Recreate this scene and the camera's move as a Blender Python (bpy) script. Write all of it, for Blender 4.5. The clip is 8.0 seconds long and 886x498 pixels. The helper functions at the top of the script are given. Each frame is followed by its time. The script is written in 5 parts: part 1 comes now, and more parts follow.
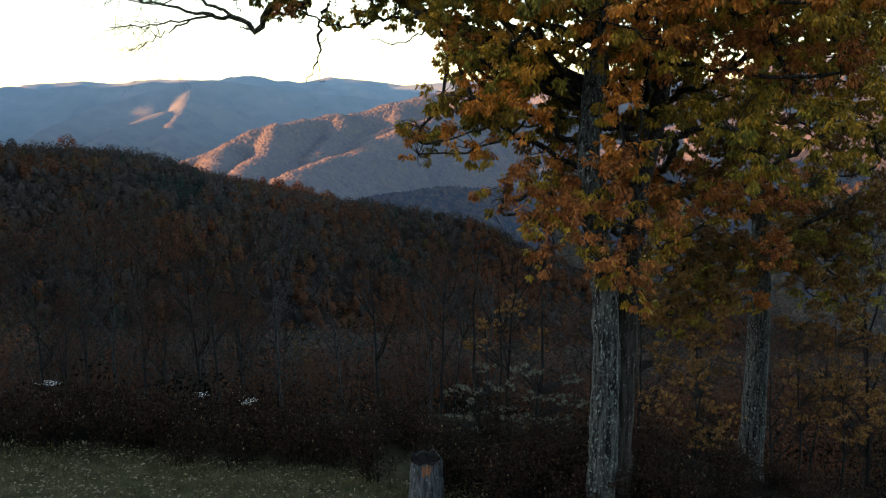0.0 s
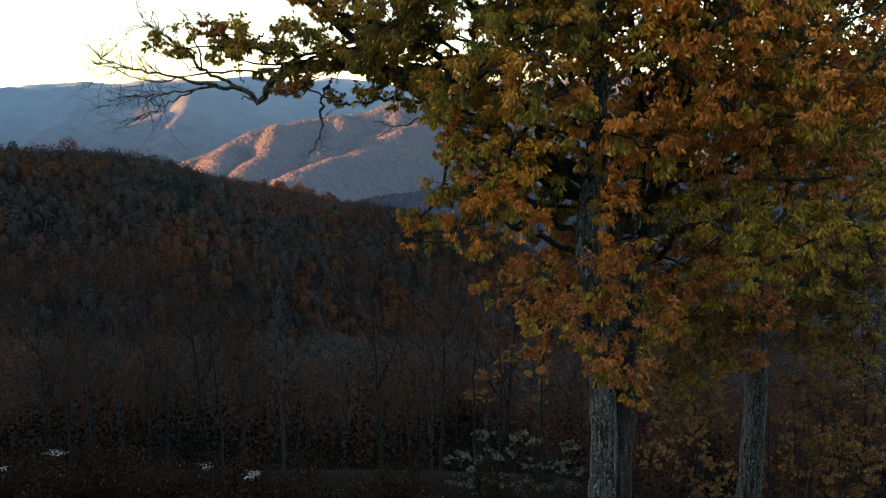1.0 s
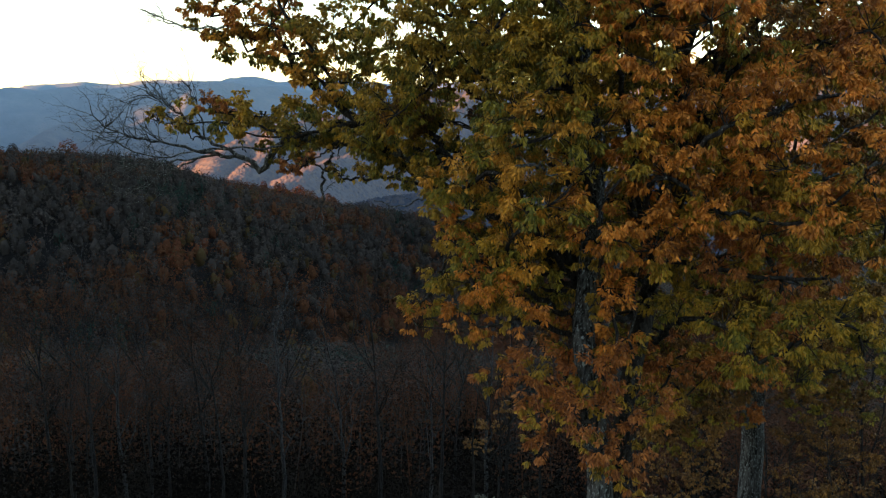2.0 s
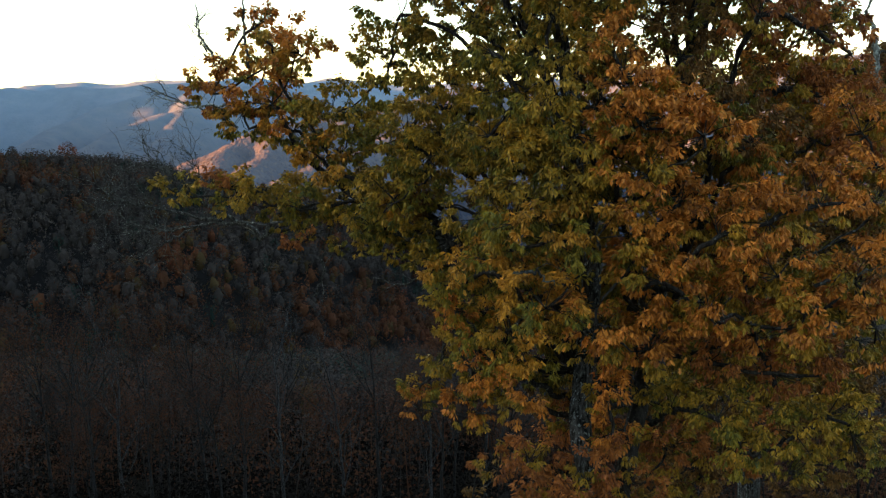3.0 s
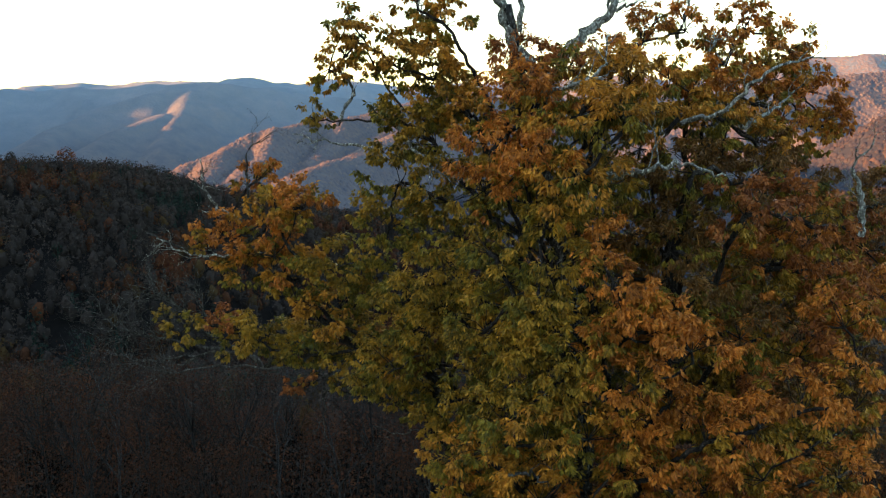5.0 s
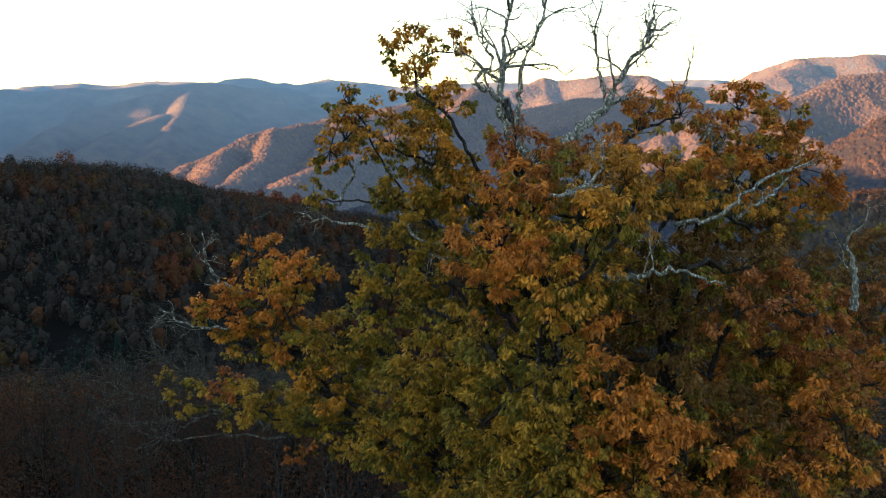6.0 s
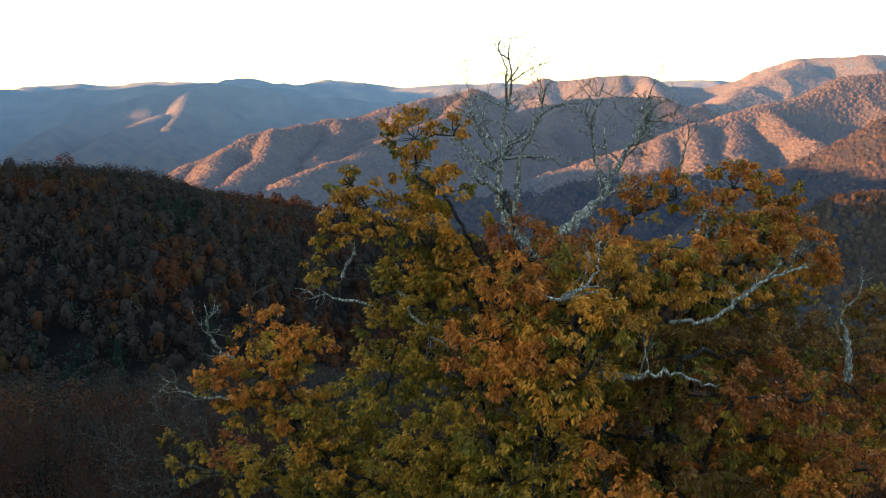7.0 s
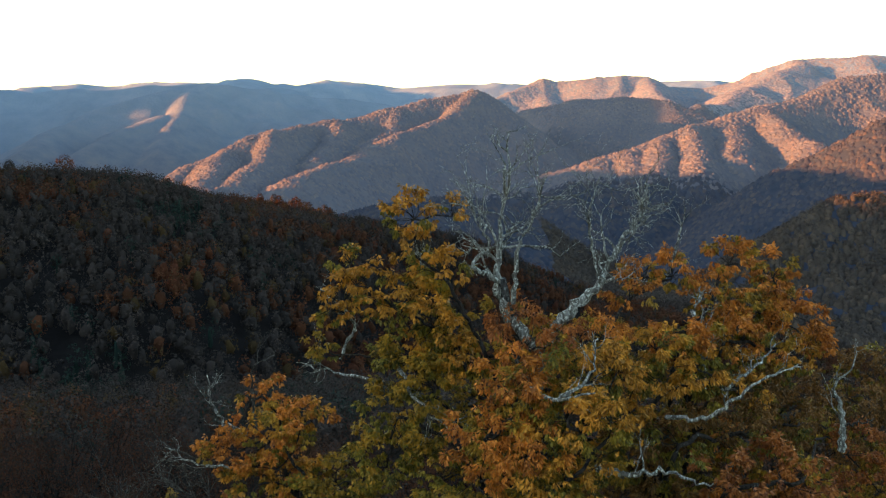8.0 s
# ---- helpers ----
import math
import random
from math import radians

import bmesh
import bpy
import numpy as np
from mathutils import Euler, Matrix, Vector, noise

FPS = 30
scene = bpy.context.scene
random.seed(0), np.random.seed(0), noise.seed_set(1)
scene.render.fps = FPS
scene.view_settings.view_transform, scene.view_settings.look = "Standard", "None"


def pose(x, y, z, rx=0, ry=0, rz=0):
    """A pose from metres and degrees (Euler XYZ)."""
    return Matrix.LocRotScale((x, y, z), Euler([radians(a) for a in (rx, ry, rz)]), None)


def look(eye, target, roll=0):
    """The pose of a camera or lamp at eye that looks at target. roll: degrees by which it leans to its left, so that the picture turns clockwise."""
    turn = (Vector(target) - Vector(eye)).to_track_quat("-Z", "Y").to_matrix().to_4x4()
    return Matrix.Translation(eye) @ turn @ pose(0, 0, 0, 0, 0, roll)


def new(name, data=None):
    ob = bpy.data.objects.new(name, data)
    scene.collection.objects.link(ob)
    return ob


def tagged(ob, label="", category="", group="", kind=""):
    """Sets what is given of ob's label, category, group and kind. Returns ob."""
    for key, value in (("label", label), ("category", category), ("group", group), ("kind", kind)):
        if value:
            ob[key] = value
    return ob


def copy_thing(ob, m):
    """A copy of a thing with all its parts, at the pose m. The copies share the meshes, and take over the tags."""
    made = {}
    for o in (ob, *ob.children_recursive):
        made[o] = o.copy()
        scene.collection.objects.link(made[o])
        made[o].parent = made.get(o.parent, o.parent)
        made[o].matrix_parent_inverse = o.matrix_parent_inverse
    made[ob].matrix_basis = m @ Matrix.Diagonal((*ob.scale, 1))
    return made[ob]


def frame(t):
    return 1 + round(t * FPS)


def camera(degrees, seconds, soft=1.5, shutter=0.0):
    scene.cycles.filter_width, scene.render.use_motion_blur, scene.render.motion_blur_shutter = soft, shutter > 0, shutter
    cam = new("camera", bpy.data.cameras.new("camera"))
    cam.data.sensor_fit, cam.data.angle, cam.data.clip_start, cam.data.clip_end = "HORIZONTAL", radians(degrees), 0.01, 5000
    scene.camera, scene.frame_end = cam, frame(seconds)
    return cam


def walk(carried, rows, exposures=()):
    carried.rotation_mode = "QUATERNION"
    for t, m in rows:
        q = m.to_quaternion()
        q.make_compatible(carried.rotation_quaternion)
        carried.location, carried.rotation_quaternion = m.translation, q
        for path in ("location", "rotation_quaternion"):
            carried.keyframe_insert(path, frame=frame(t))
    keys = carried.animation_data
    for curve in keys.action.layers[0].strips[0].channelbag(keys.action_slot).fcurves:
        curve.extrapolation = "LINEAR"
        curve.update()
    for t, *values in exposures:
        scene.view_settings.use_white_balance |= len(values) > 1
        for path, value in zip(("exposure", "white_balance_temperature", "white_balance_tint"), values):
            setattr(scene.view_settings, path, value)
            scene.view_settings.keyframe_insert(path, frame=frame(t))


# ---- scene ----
# Camera: a slow vertical climb beside an old oak, looking slightly down over the valley
cam = camera(52.2, 8.0, soft=1.25)
EYE, CLIMB = 8.0, 1.8
ROWS = [(0.0, 0.0), (1.0, 0.05), (1.7, 0.05), (3.0, 0.0), (4.5, -0.07), (6.0, -0.14), (8.0, -0.19)]
walk(cam, [(t, pose(0, 0, EYE + CLIMB * t, 90 - 9.41, -0.22, yaw)) for t, yaw in ROWS], exposures=[(0.0, 2.42, 8600, 12), (8.0, 2.42, 8600, 12)])

# ---- light: low sun from the left and behind, clear pale sky ----
SUN_TO = Vector((-0.975, -0.22, 0.15)).normalized()
world = bpy.data.worlds.new("sky")
scene.world = world
world.use_nodes = True
wn = world.node_tree.nodes
sky = wn.new("ShaderNodeTexSky")
sky.sky_type = "NISHITA"
sky.sun_disc = False
sky.sun_elevation = math.asin(SUN_TO.z)
sky.sun_rotation = math.atan2(SUN_TO.x, SUN_TO.y)
sky.altitude, sky.air_density, sky.dust_density, sky.ozone_density = 1200, 1.0, 0.8, 1.6
wn["Background"].inputs["Strength"].default_value = 0.15
world.node_tree.links.new(sky.outputs["Color"], wn["Background"].inputs["Color"])
sun = new("sun", bpy.data.lights.new("sun", "SUN"))
sun.data.energy, sun.data.angle, sun.data.color = 4.0, radians(0.5), (1.0, 0.385, 0.12)
sun.matrix_world = look((0, 0, 200), tuple(Vector((0, 0, 200)) - SUN_TO))

rng = np.random.default_rng(7)


# ---- materials ----
def material(name, rough=0.8, translucent=0.0, gloss=0.15):
    m = bpy.data.materials.new(name)
    m.use_nodes = True
    nt = m.node_tree
    b = nt.nodes["Principled BSDF"]
    b.inputs["Roughness"].default_value = rough
    b.inputs["Specular IOR Level"].default_value = gloss
    if translucent:
        tr = nt.nodes.new("ShaderNodeBsdfTranslucent")
        mix = nt.nodes.new("ShaderNodeMixShader")
        mix.inputs[0].default_value = translucent
        nt.links.new(b.outputs[0], mix.inputs[1])
        nt.links.new(tr.outputs[0], mix.inputs[2])
        nt.links.new(mix.outputs[0], nt.nodes["Material Output"].inputs["Surface"])
    return m, nt, b


def node(nt, kind, **values):
    n = nt.nodes.new(kind)
    for key, v in values.items():
        n.inputs[key.replace("_", " ")].default_value = v
    return n


def ramp(nt, source, *stops):
    r = nt.nodes.new("ShaderNodeValToRGB")
    e = r.color_ramp.elements
    while len(e) < len(stops):
        e.new(0.5)
    for k, (at, c) in enumerate(stops):
        e[k].position, e[k].color = at, (*c, 1)
    nt.links.new(source, r.inputs[0])
    return r.outputs[0]


def blend(nt, fac, a, b, mode="MIX"):
    m = nt.nodes.new("ShaderNodeMix")
    m.data_type, m.blend_type = "RGBA", mode
    for k, v in ((0, fac), (6, a), (7, b)):
        if isinstance(v, (int, float)):
            m.inputs[k].default_value = v
        elif isinstance(v, tuple):
            m.inputs[k].default_value = (*v, 1)
        else:
            nt.links.new(v, m.inputs[k])
    return m.outputs[2]


def place_noise(nt, scale, stretch=(1, 1, 1), detail=4.0, world_space=True):
    g = nt.nodes.new("ShaderNodeNewGeometry") if world_space else nt.nodes.new("ShaderNodeTexCoord")
    mp = nt.nodes.new("ShaderNodeMapping")
    mp.inputs["Scale"].default_value = stretch
    nt.links.new(g.outputs["Position" if world_space else "Object"], mp.inputs[0])
    n = node(nt, "ShaderNodeTexNoise", Scale=scale, Detail=detail, Roughness=0.65)
    nt.links.new(mp.outputs[0], n.inputs["Vector"])
    return n.outputs[0]


def bump(nt, b, height, strength=0.5, distance=0.02):
    n = node(nt, "ShaderNodeBump", Strength=strength, Distance=distance)
    nt.links.new(height, n.inputs["Height"])
    nt.links.new(n.outputs[0], b.inputs["Normal"])


def leaf_material(name, dark, mid, light, clump=0.9, translucent=0.16, gloss=0.22):
    """Leaves differ one by one, and in patches of a metre or so."""
    m, nt, b = material(name, 0.52, translucent, gloss)
    g = nt.nodes.new("ShaderNodeNewGeometry")
    own = ramp(nt, g.outputs["Random Per Island"], (0.15, dark), (0.5, mid), (0.82, light))
    patch = ramp(nt, place_noise(nt, clump, detail=2.0), (0.38, dark), (0.5, mid), (0.62, light))
    spray = ramp(nt, place_noise(nt, clump * 3.6, detail=1.0), (0.4, dark), (0.5, mid), (0.6, light))
    c = blend(nt, 0.3, blend(nt, 0.36, own, patch), spray)
    nt.links.new(c, b.inputs["Base Color"])
    nt.links.new(c, nt.nodes["Translucent BSDF"].inputs["Color"])
    return m


def bark_material(name, dark, pale, lichen, amount):
    m, nt, b = material(name, 0.9, gloss=0.06)
    ridges_ = place_noise(nt, 13.0, (1, 1, 0.14), 7.0)
    base = ramp(nt, ridges_, (0.42, dark), (0.6, pale))
    spots = place_noise(nt, 22.0, (1, 1, 0.55), 10.0)
    mask = ramp(nt, spots, (0.62 - amount, (0, 0, 0)), (0.70 - amount, (1, 1, 1)))
    c = blend(nt, mask, base, lichen)
    nt.links.new(c, b.inputs["Base Color"])
    bump(nt, b, ridges_, 1.0, 0.07)
    return m


LEAF = {
    "olive": leaf_material("olive_oak_leaf", (0.058, 0.048, 0.007), (0.235, 0.145, 0.015), (0.58, 0.29, 0.032)),
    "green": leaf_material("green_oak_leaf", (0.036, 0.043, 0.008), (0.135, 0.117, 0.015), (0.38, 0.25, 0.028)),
    "gold": leaf_material("gold_oak_leaf", (0.1, 0.057, 0.008), (0.42, 0.168, 0.019), (0.8, 0.345, 0.043)),
    "orange": leaf_material("orange_oak_leaf", (0.125, 0.04, 0.008), (0.46, 0.14, 0.019), (0.82, 0.285, 0.045)),
    "russet": leaf_material("russet_oak_leaf", (0.095, 0.027, 0.009), (0.29, 0.085, 0.019), (0.55, 0.18, 0.038)),
    # darkened leaf colour for boughs that lie in the crown's shade
    "shade": leaf_material("shaded_oak_leaf", (0.047, 0.025, 0.007), (0.13, 0.059, 0.013), (0.28, 0.125, 0.025)),
    "pale": leaf_material("pale_sapling_leaf", (0.035, 0.038, 0.026), (0.085, 0.086, 0.06), (0.19, 0.185, 0.135), 3.0),
    # brush brown taken down to near black to stand for canopy shade
    "brush": leaf_material("shaded_dead_brush_leaf", (0.005, 0.0032, 0.0022), (0.016, 0.0085, 0.0055), (0.05, 0.026, 0.016), 2.0, 0.1, 0.02),
    "litter": leaf_material("fallen_leaf", (0.05, 0.035, 0.018), (0.16, 0.115, 0.062), (0.34, 0.26, 0.155), 2.0, 0.1),
    "grass": leaf_material("grass_blade", (0.032, 0.033, 0.012), (0.08, 0.074, 0.03), (0.2, 0.165, 0.085), 1.2, 0.2, 0.03),
    "flower": leaf_material("white_flower", (0.4, 0.4, 0.36), (0.6, 0.6, 0.55), (0.75, 0.75, 0.7), 5.0, 0.1),
}
BARK_OAK = bark_material("oak_bark", (0.010, 0.009, 0.008), (0.075, 0.073, 0.066), (0.2, 0.225, 0.21), 0.07)
BARK_LIMB = bark_material("limb_bark", (0.015, 0.012, 0.01), (0.045, 0.039, 0.033), (0.2, 0.21, 0.18), 0.02)
BARK_DEAD = bark_material("lichen_bark", (0.08, 0.075, 0.06), (0.22, 0.22, 0.19), (0.52, 0.55, 0.47), 0.10)
BARK_DULL = bark_material("dull_branch_bark", (0.03, 0.028, 0.024), (0.09, 0.086, 0.075), (0.24, 0.26, 0.22), 0.05)
# barks of near woods and brush, with canopy shade darkened into them
BARK_GREY = bark_material("grey_bark", (0.010, 0.0098, 0.0095), (0.026, 0.0255, 0.024), (0.06, 0.063, 0.062), 0.03)
BARK_ASH = bark_material("ash_grey_bark", (0.014, 0.014, 0.014), (0.045, 0.045, 0.044), (0.12, 0.125, 0.12), 0.05)
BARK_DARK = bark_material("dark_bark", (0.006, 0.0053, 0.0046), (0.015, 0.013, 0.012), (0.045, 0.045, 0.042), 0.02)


def woods_material(name, *tones, flake=0.22):
    """Woods whose colour differs from tree to tree, and a little from bough to bough."""
    m, nt, b = material(name, 0.95, gloss=0.02)
    own = nt.nodes.new("ShaderNodeAttribute")
    own.attribute_name = "tree"
    stops = [(k / (len(tones) - 1), c) for k, c in enumerate(tones)]
    tree = ramp(nt, own.outputs["Fac"], *stops)
    g = nt.nodes.new("ShaderNodeNewGeometry")
    spray = ramp(nt, g.outputs["Random Per Island"], *stops)
    patch = ramp(nt, place_noise(nt, 0.012, detail=5.0), *((0.3 + 0.4 * at, c) for at, c in stops))
    c = blend(nt, flake, blend(nt, 0.25, tree, patch), spray)
    nt.links.new(c, b.inputs["Base Color"])
    return m


WOODS = {
    "grey": woods_material("bare_woods", (0.019, 0.0172, 0.0155), (0.0335, 0.028, 0.0245), (0.054, 0.0425, 0.036), (0.092, 0.071, 0.057), flake=0.2),
    "rust": woods_material("rust_woods", (0.034, 0.017, 0.011), (0.066, 0.028, 0.015), (0.115, 0.043, 0.019), (0.145, 0.03, 0.018), flake=0.2),
    "amber": woods_material("amber_woods", (0.034, 0.025, 0.013), (0.058, 0.036, 0.016), (0.105, 0.061, 0.023), flake=0.2),
    "pine": woods_material("evergreen_woods", (0.01, 0.02, 0.017), (0.018, 0.034, 0.026), (0.03, 0.045, 0.033), flake=0.2),
    # near black: the shade below the canopy is painted into this colour
    "dark": woods_material("shade_dark_understory", (0.003, 0.0026, 0.0023), (0.006, 0.0046, 0.0037), (0.0125, 0.0088, 0.006)),
    "brown": woods_material("brown_hillside_woods", (0.037, 0.037, 0.037), (0.062, 0.053, 0.046), (0.095, 0.074, 0.057), (0.135, 0.096, 0.065), flake=0.15),
    # blue haze of the distance is mixed into these three wood colours
    "mid": woods_material("hazy_hillside_woods", (0.028, 0.042, 0.063), (0.046, 0.056, 0.075), (0.08, 0.072, 0.075), (0.12, 0.09, 0.08), flake=0.1),
    "far": woods_material("hazy_distant_woods", (0.085, 0.1, 0.125), (0.12, 0.122, 0.137), (0.158, 0.14, 0.139), (0.2, 0.165, 0.15), flake=0.1),
    "mountain": woods_material("hazy_mountain_woods", (0.14, 0.16, 0.19), (0.185, 0.19, 0.21), (0.225, 0.213, 0.22), (0.26, 0.235, 0.23), flake=0.1),
}

# ground: grass by the camera, shade-darkened leaf litter downslope, haze-tinted wooded mountains beyond
GROUND, nt, b = material("ground", 0.95, gloss=0.02)
geo = nt.nodes.new("ShaderNodeNewGeometry")
sep = nt.nodes.new("ShaderNodeSeparateXYZ")
nt.links.new(geo.outputs["Position"], sep.inputs[0])
grass_c = ramp(nt, place_noise(nt, 2.5, detail=8.0), (0.3, (0.028, 0.028, 0.014)), (0.55, (0.06, 0.054, 0.03)), (0.75, (0.11, 0.088, 0.055)))
# litter colour lowered to near black, in place of shade from the trees
shaded_litter_c = ramp(nt, place_noise(nt, 1.4, detail=9.0), (0.3, (0.003, 0.0022, 0.0017)), (0.7, (0.009, 0.0062, 0.0044)))
# ground of the wooded hills, with haze blue worked into the colour
hazy_wood_c = ramp(nt, place_noise(nt, 0.02, detail=9.0), (0.3, (0.09, 0.103, 0.127)), (0.5, (0.123, 0.125, 0.14)), (0.7, (0.16, 0.143, 0.142)))
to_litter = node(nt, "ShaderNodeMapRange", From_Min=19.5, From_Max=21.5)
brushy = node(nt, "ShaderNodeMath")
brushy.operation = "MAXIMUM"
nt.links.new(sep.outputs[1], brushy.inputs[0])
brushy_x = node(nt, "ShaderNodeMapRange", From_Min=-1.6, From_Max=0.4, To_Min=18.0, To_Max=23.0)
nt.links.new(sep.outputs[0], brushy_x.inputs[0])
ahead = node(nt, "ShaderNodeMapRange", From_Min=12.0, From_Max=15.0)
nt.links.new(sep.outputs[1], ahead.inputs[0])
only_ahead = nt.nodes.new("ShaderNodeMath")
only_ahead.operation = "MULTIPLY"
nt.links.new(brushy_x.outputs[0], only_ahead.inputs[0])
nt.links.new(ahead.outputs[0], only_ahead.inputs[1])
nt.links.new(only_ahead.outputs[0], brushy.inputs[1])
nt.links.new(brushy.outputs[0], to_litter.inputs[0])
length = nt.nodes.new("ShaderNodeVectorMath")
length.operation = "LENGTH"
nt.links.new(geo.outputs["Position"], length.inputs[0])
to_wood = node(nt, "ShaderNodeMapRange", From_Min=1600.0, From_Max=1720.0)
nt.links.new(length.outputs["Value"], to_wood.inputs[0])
# the farthest slopes carry still more haze blue in their colour
hazy_far_c = ramp(nt, place_noise(nt, 0.006, detail=9.0), (0.3, (0.15, 0.228, 0.288)), (0.55, (0.193, 0.27, 0.33)), (0.75, (0.24, 0.295, 0.338)))
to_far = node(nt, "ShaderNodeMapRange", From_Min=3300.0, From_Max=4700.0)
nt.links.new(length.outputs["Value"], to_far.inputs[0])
# valley floor, its colour darkened for the shade between the crowns
shaded_floor_c = ramp(nt, place_noise(nt, 0.08, detail=8.0), (0.3, (0.007, 0.007, 0.007)), (0.7, (0.017, 0.0155, 0.0145)))
# nearer hills, their colour pulled toward the blue of haze
hazy_hill_c = ramp(nt, place_noise(nt, 0.05, detail=8.0), (0.3, (0.026, 0.038, 0.058)), (0.5, (0.038, 0.05, 0.07)), (0.7, (0.058, 0.061, 0.073)))
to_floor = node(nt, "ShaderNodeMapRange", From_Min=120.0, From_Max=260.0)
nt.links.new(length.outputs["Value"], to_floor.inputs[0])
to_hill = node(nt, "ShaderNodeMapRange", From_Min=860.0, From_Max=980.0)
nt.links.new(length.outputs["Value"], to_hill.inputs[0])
near_c = blend(nt, to_litter.outputs[0], grass_c, shaded_litter_c)
ground_c = blend(nt, to_hill.outputs[0], blend(nt, to_floor.outputs[0], near_c, shaded_floor_c), hazy_hill_c)
nt.links.new(blend(nt, to_wood.outputs[0], ground_c, blend(nt, to_far.outputs[0], hazy_wood_c, hazy_far_c)), b.inputs["Base Color"])
crowns = node(nt, "ShaderNodeTexVoronoi", Scale=0.09)
nt.links.new(geo.outputs["Position"], crowns.inputs["Vector"])
far_bump = node(nt, "ShaderNodeMath")
far_bump.operation = "MULTIPLY"
nt.links.new(crowns.outputs["Distance"], far_bump.inputs[0])
nt.links.new(to_wood.outputs[0], far_bump.inputs[1])
bump(nt, b, far_bump.outputs[0], 0.3, -5.0)


# ---- mesh helpers ----
def mesh(name, v, f, mat, smooth=False, tone=None):
    """A mesh from an array of points and an array of triangles, with a tone for each triangle where its trees differ."""
    v, f = np.asarray(v, np.float32), np.asarray(f, np.int32)
    me = bpy.data.meshes.new(name)
    me.vertices.add(len(v))
    me.vertices.foreach_set("co", v.ravel())
    me.loops.add(f.size)
    me.loops.foreach_set("vertex_index", f.ravel())
    me.polygons.add(len(f))
    me.polygons.foreach_set("loop_start", np.arange(0, f.size, 3, dtype=np.int32))
    me.polygons.foreach_set("use_smooth", np.full(len(f), smooth))
    me.update(calc_edges=True)
    if tone is not None:
        me.attributes.new("tree", "FLOAT", "FACE").data.foreach_set("value", np.asarray(tone, np.float32))
    me.materials.append(mat)
    return me


def joined(pieces):
    vs, fs, k = [], [], 0
    for v, f in pieces:
        vs.append(v)
        fs.append(np.asarray(f) + k)
        k += len(v)
    return np.concatenate(vs), np.concatenate(fs)


def part(name, pieces, mat, parent=None, label="", smooth=False, tone=None):
    v, f = joined(pieces)
    ob = new(name, mesh(name, v, f, mat, smooth, None if tone is None else np.full(len(f), tone)))
    if parent:
        ob.parent = parent
    if label:
        ob["label"] = label
    return ob


def thing(name, at=(0, 0, 0), **tags):
    ob = new(name)
    ob.location = at
    return tagged(ob, **tags)


def tube(points, r0, r1, sides=6, gen=None, rough=0.0):
    """A tapered limb along the points, closed at its tip."""
    p = np.asarray(points, float)
    n = len(p)
    d = np.gradient(p, axis=0)
    d /= np.linalg.norm(d, axis=1)[:, None] + 1e-9
    ref = np.where(np.abs(d[:, 2:3]) > 0.9, [[1.0, 0, 0]], [[0, 0, 1.0]])
    a = np.cross(d, ref)
    a /= np.linalg.norm(a, axis=1)[:, None]
    c = np.cross(d, a)
    r = np.linspace(r0, r1, n) if np.isscalar(r0) else np.asarray(r0)
    ang = np.arange(sides) * 2 * np.pi / sides
    rr = r[:, None] * (1 + (gen.normal(0, rough, (n, sides)) if rough else 0))
    v = p[:, None] + rr[..., None] * (np.cos(ang)[None, :, None] * a[:, None] + np.sin(ang)[None, :, None] * c[:, None])
    v = np.concatenate([v.reshape(-1, 3), p[-1:]])
    i = np.arange((n - 1) * sides)
    j = i // sides * sides + (i + 1) % sides
    f = np.concatenate([np.stack([i, j, j + sides], 1), np.stack([i, j + sides, i + sides], 1)])
    k = (n - 1) * sides + np.arange(sides)
    cap = np.stack([k, (n - 1) * sides + (np.arange(sides) + 1) % sides, np.full(sides, n * sides)], 1)
    return v, np.concatenate([f, cap])


def curve_points(keys, n, gen=None, wobble=0.0):
    """A smooth way through the keys, with n points and some crookedness."""
    k = np.asarray(keys, float)
    s = np.r_[0, np.cumsum(np.linalg.norm(np.diff(k, axis=0), axis=1) + 1e-6)]
    t = np.linspace(0, s[-1], n)
    m = np.gradient(k, s, axis=0) if len(k) > 2 else np.repeat((k[1:] - k[:-1]) / s[-1], 2, 0)
    i = np.clip(np.searchsorted(s, t, side="right") - 1, 0, len(k) - 2)
    h = (s[i + 1] - s[i])[:, None]
    u = ((t - s[i]))[:, None] / h
    out = (2 * u**3 - 3 * u**2 + 1) * k[i] + (u**3 - 2 * u**2 + u) * h * m[i] + (3 * u**2 - 2 * u**3) * k[i + 1] + (u**3 - u**2) * h * m[i + 1]
    if wobble:
        w = gen.normal(0, wobble, (n, 3))
        w[0] = w[-1] = 0
        out = out + w
    return out


def unit(v):
    return v / (np.linalg.norm(v, axis=-1, keepdims=True) + 1e-9)


# a lobed oak leaf, folded along its rib: base, lobes and notches on each side, tip
OUTLINE = np.array([(0.0, 0.0), (0.28, 0.2), (0.42, 0.09), (0.68, 0.27), (1.0, 0.0)])
LEAF_V = np.array([(x, y, 0.35 * y) for x, y in OUTLINE] + [(x, -y, 0.35 * y) for x, y in OUTLINE[1:-1]])
LEAF_F = np.array([(0, 2, 1), (0, 4, 2), (2, 4, 3), (0, 5, 6), (0, 6, 4), (6, 7, 4)])
PLAIN_V = np.array([(0, 0, 0), (0.34, 0.12, 0.06), (0.7, 0.18, 0.06), (1, 0, 0), (0.34, -0.12, 0.06), (0.7, -0.18, 0.06)], float)
PLAIN_F = np.array([(0, 2, 1), (0, 3, 2), (0, 4, 5), (0, 5, 3)])
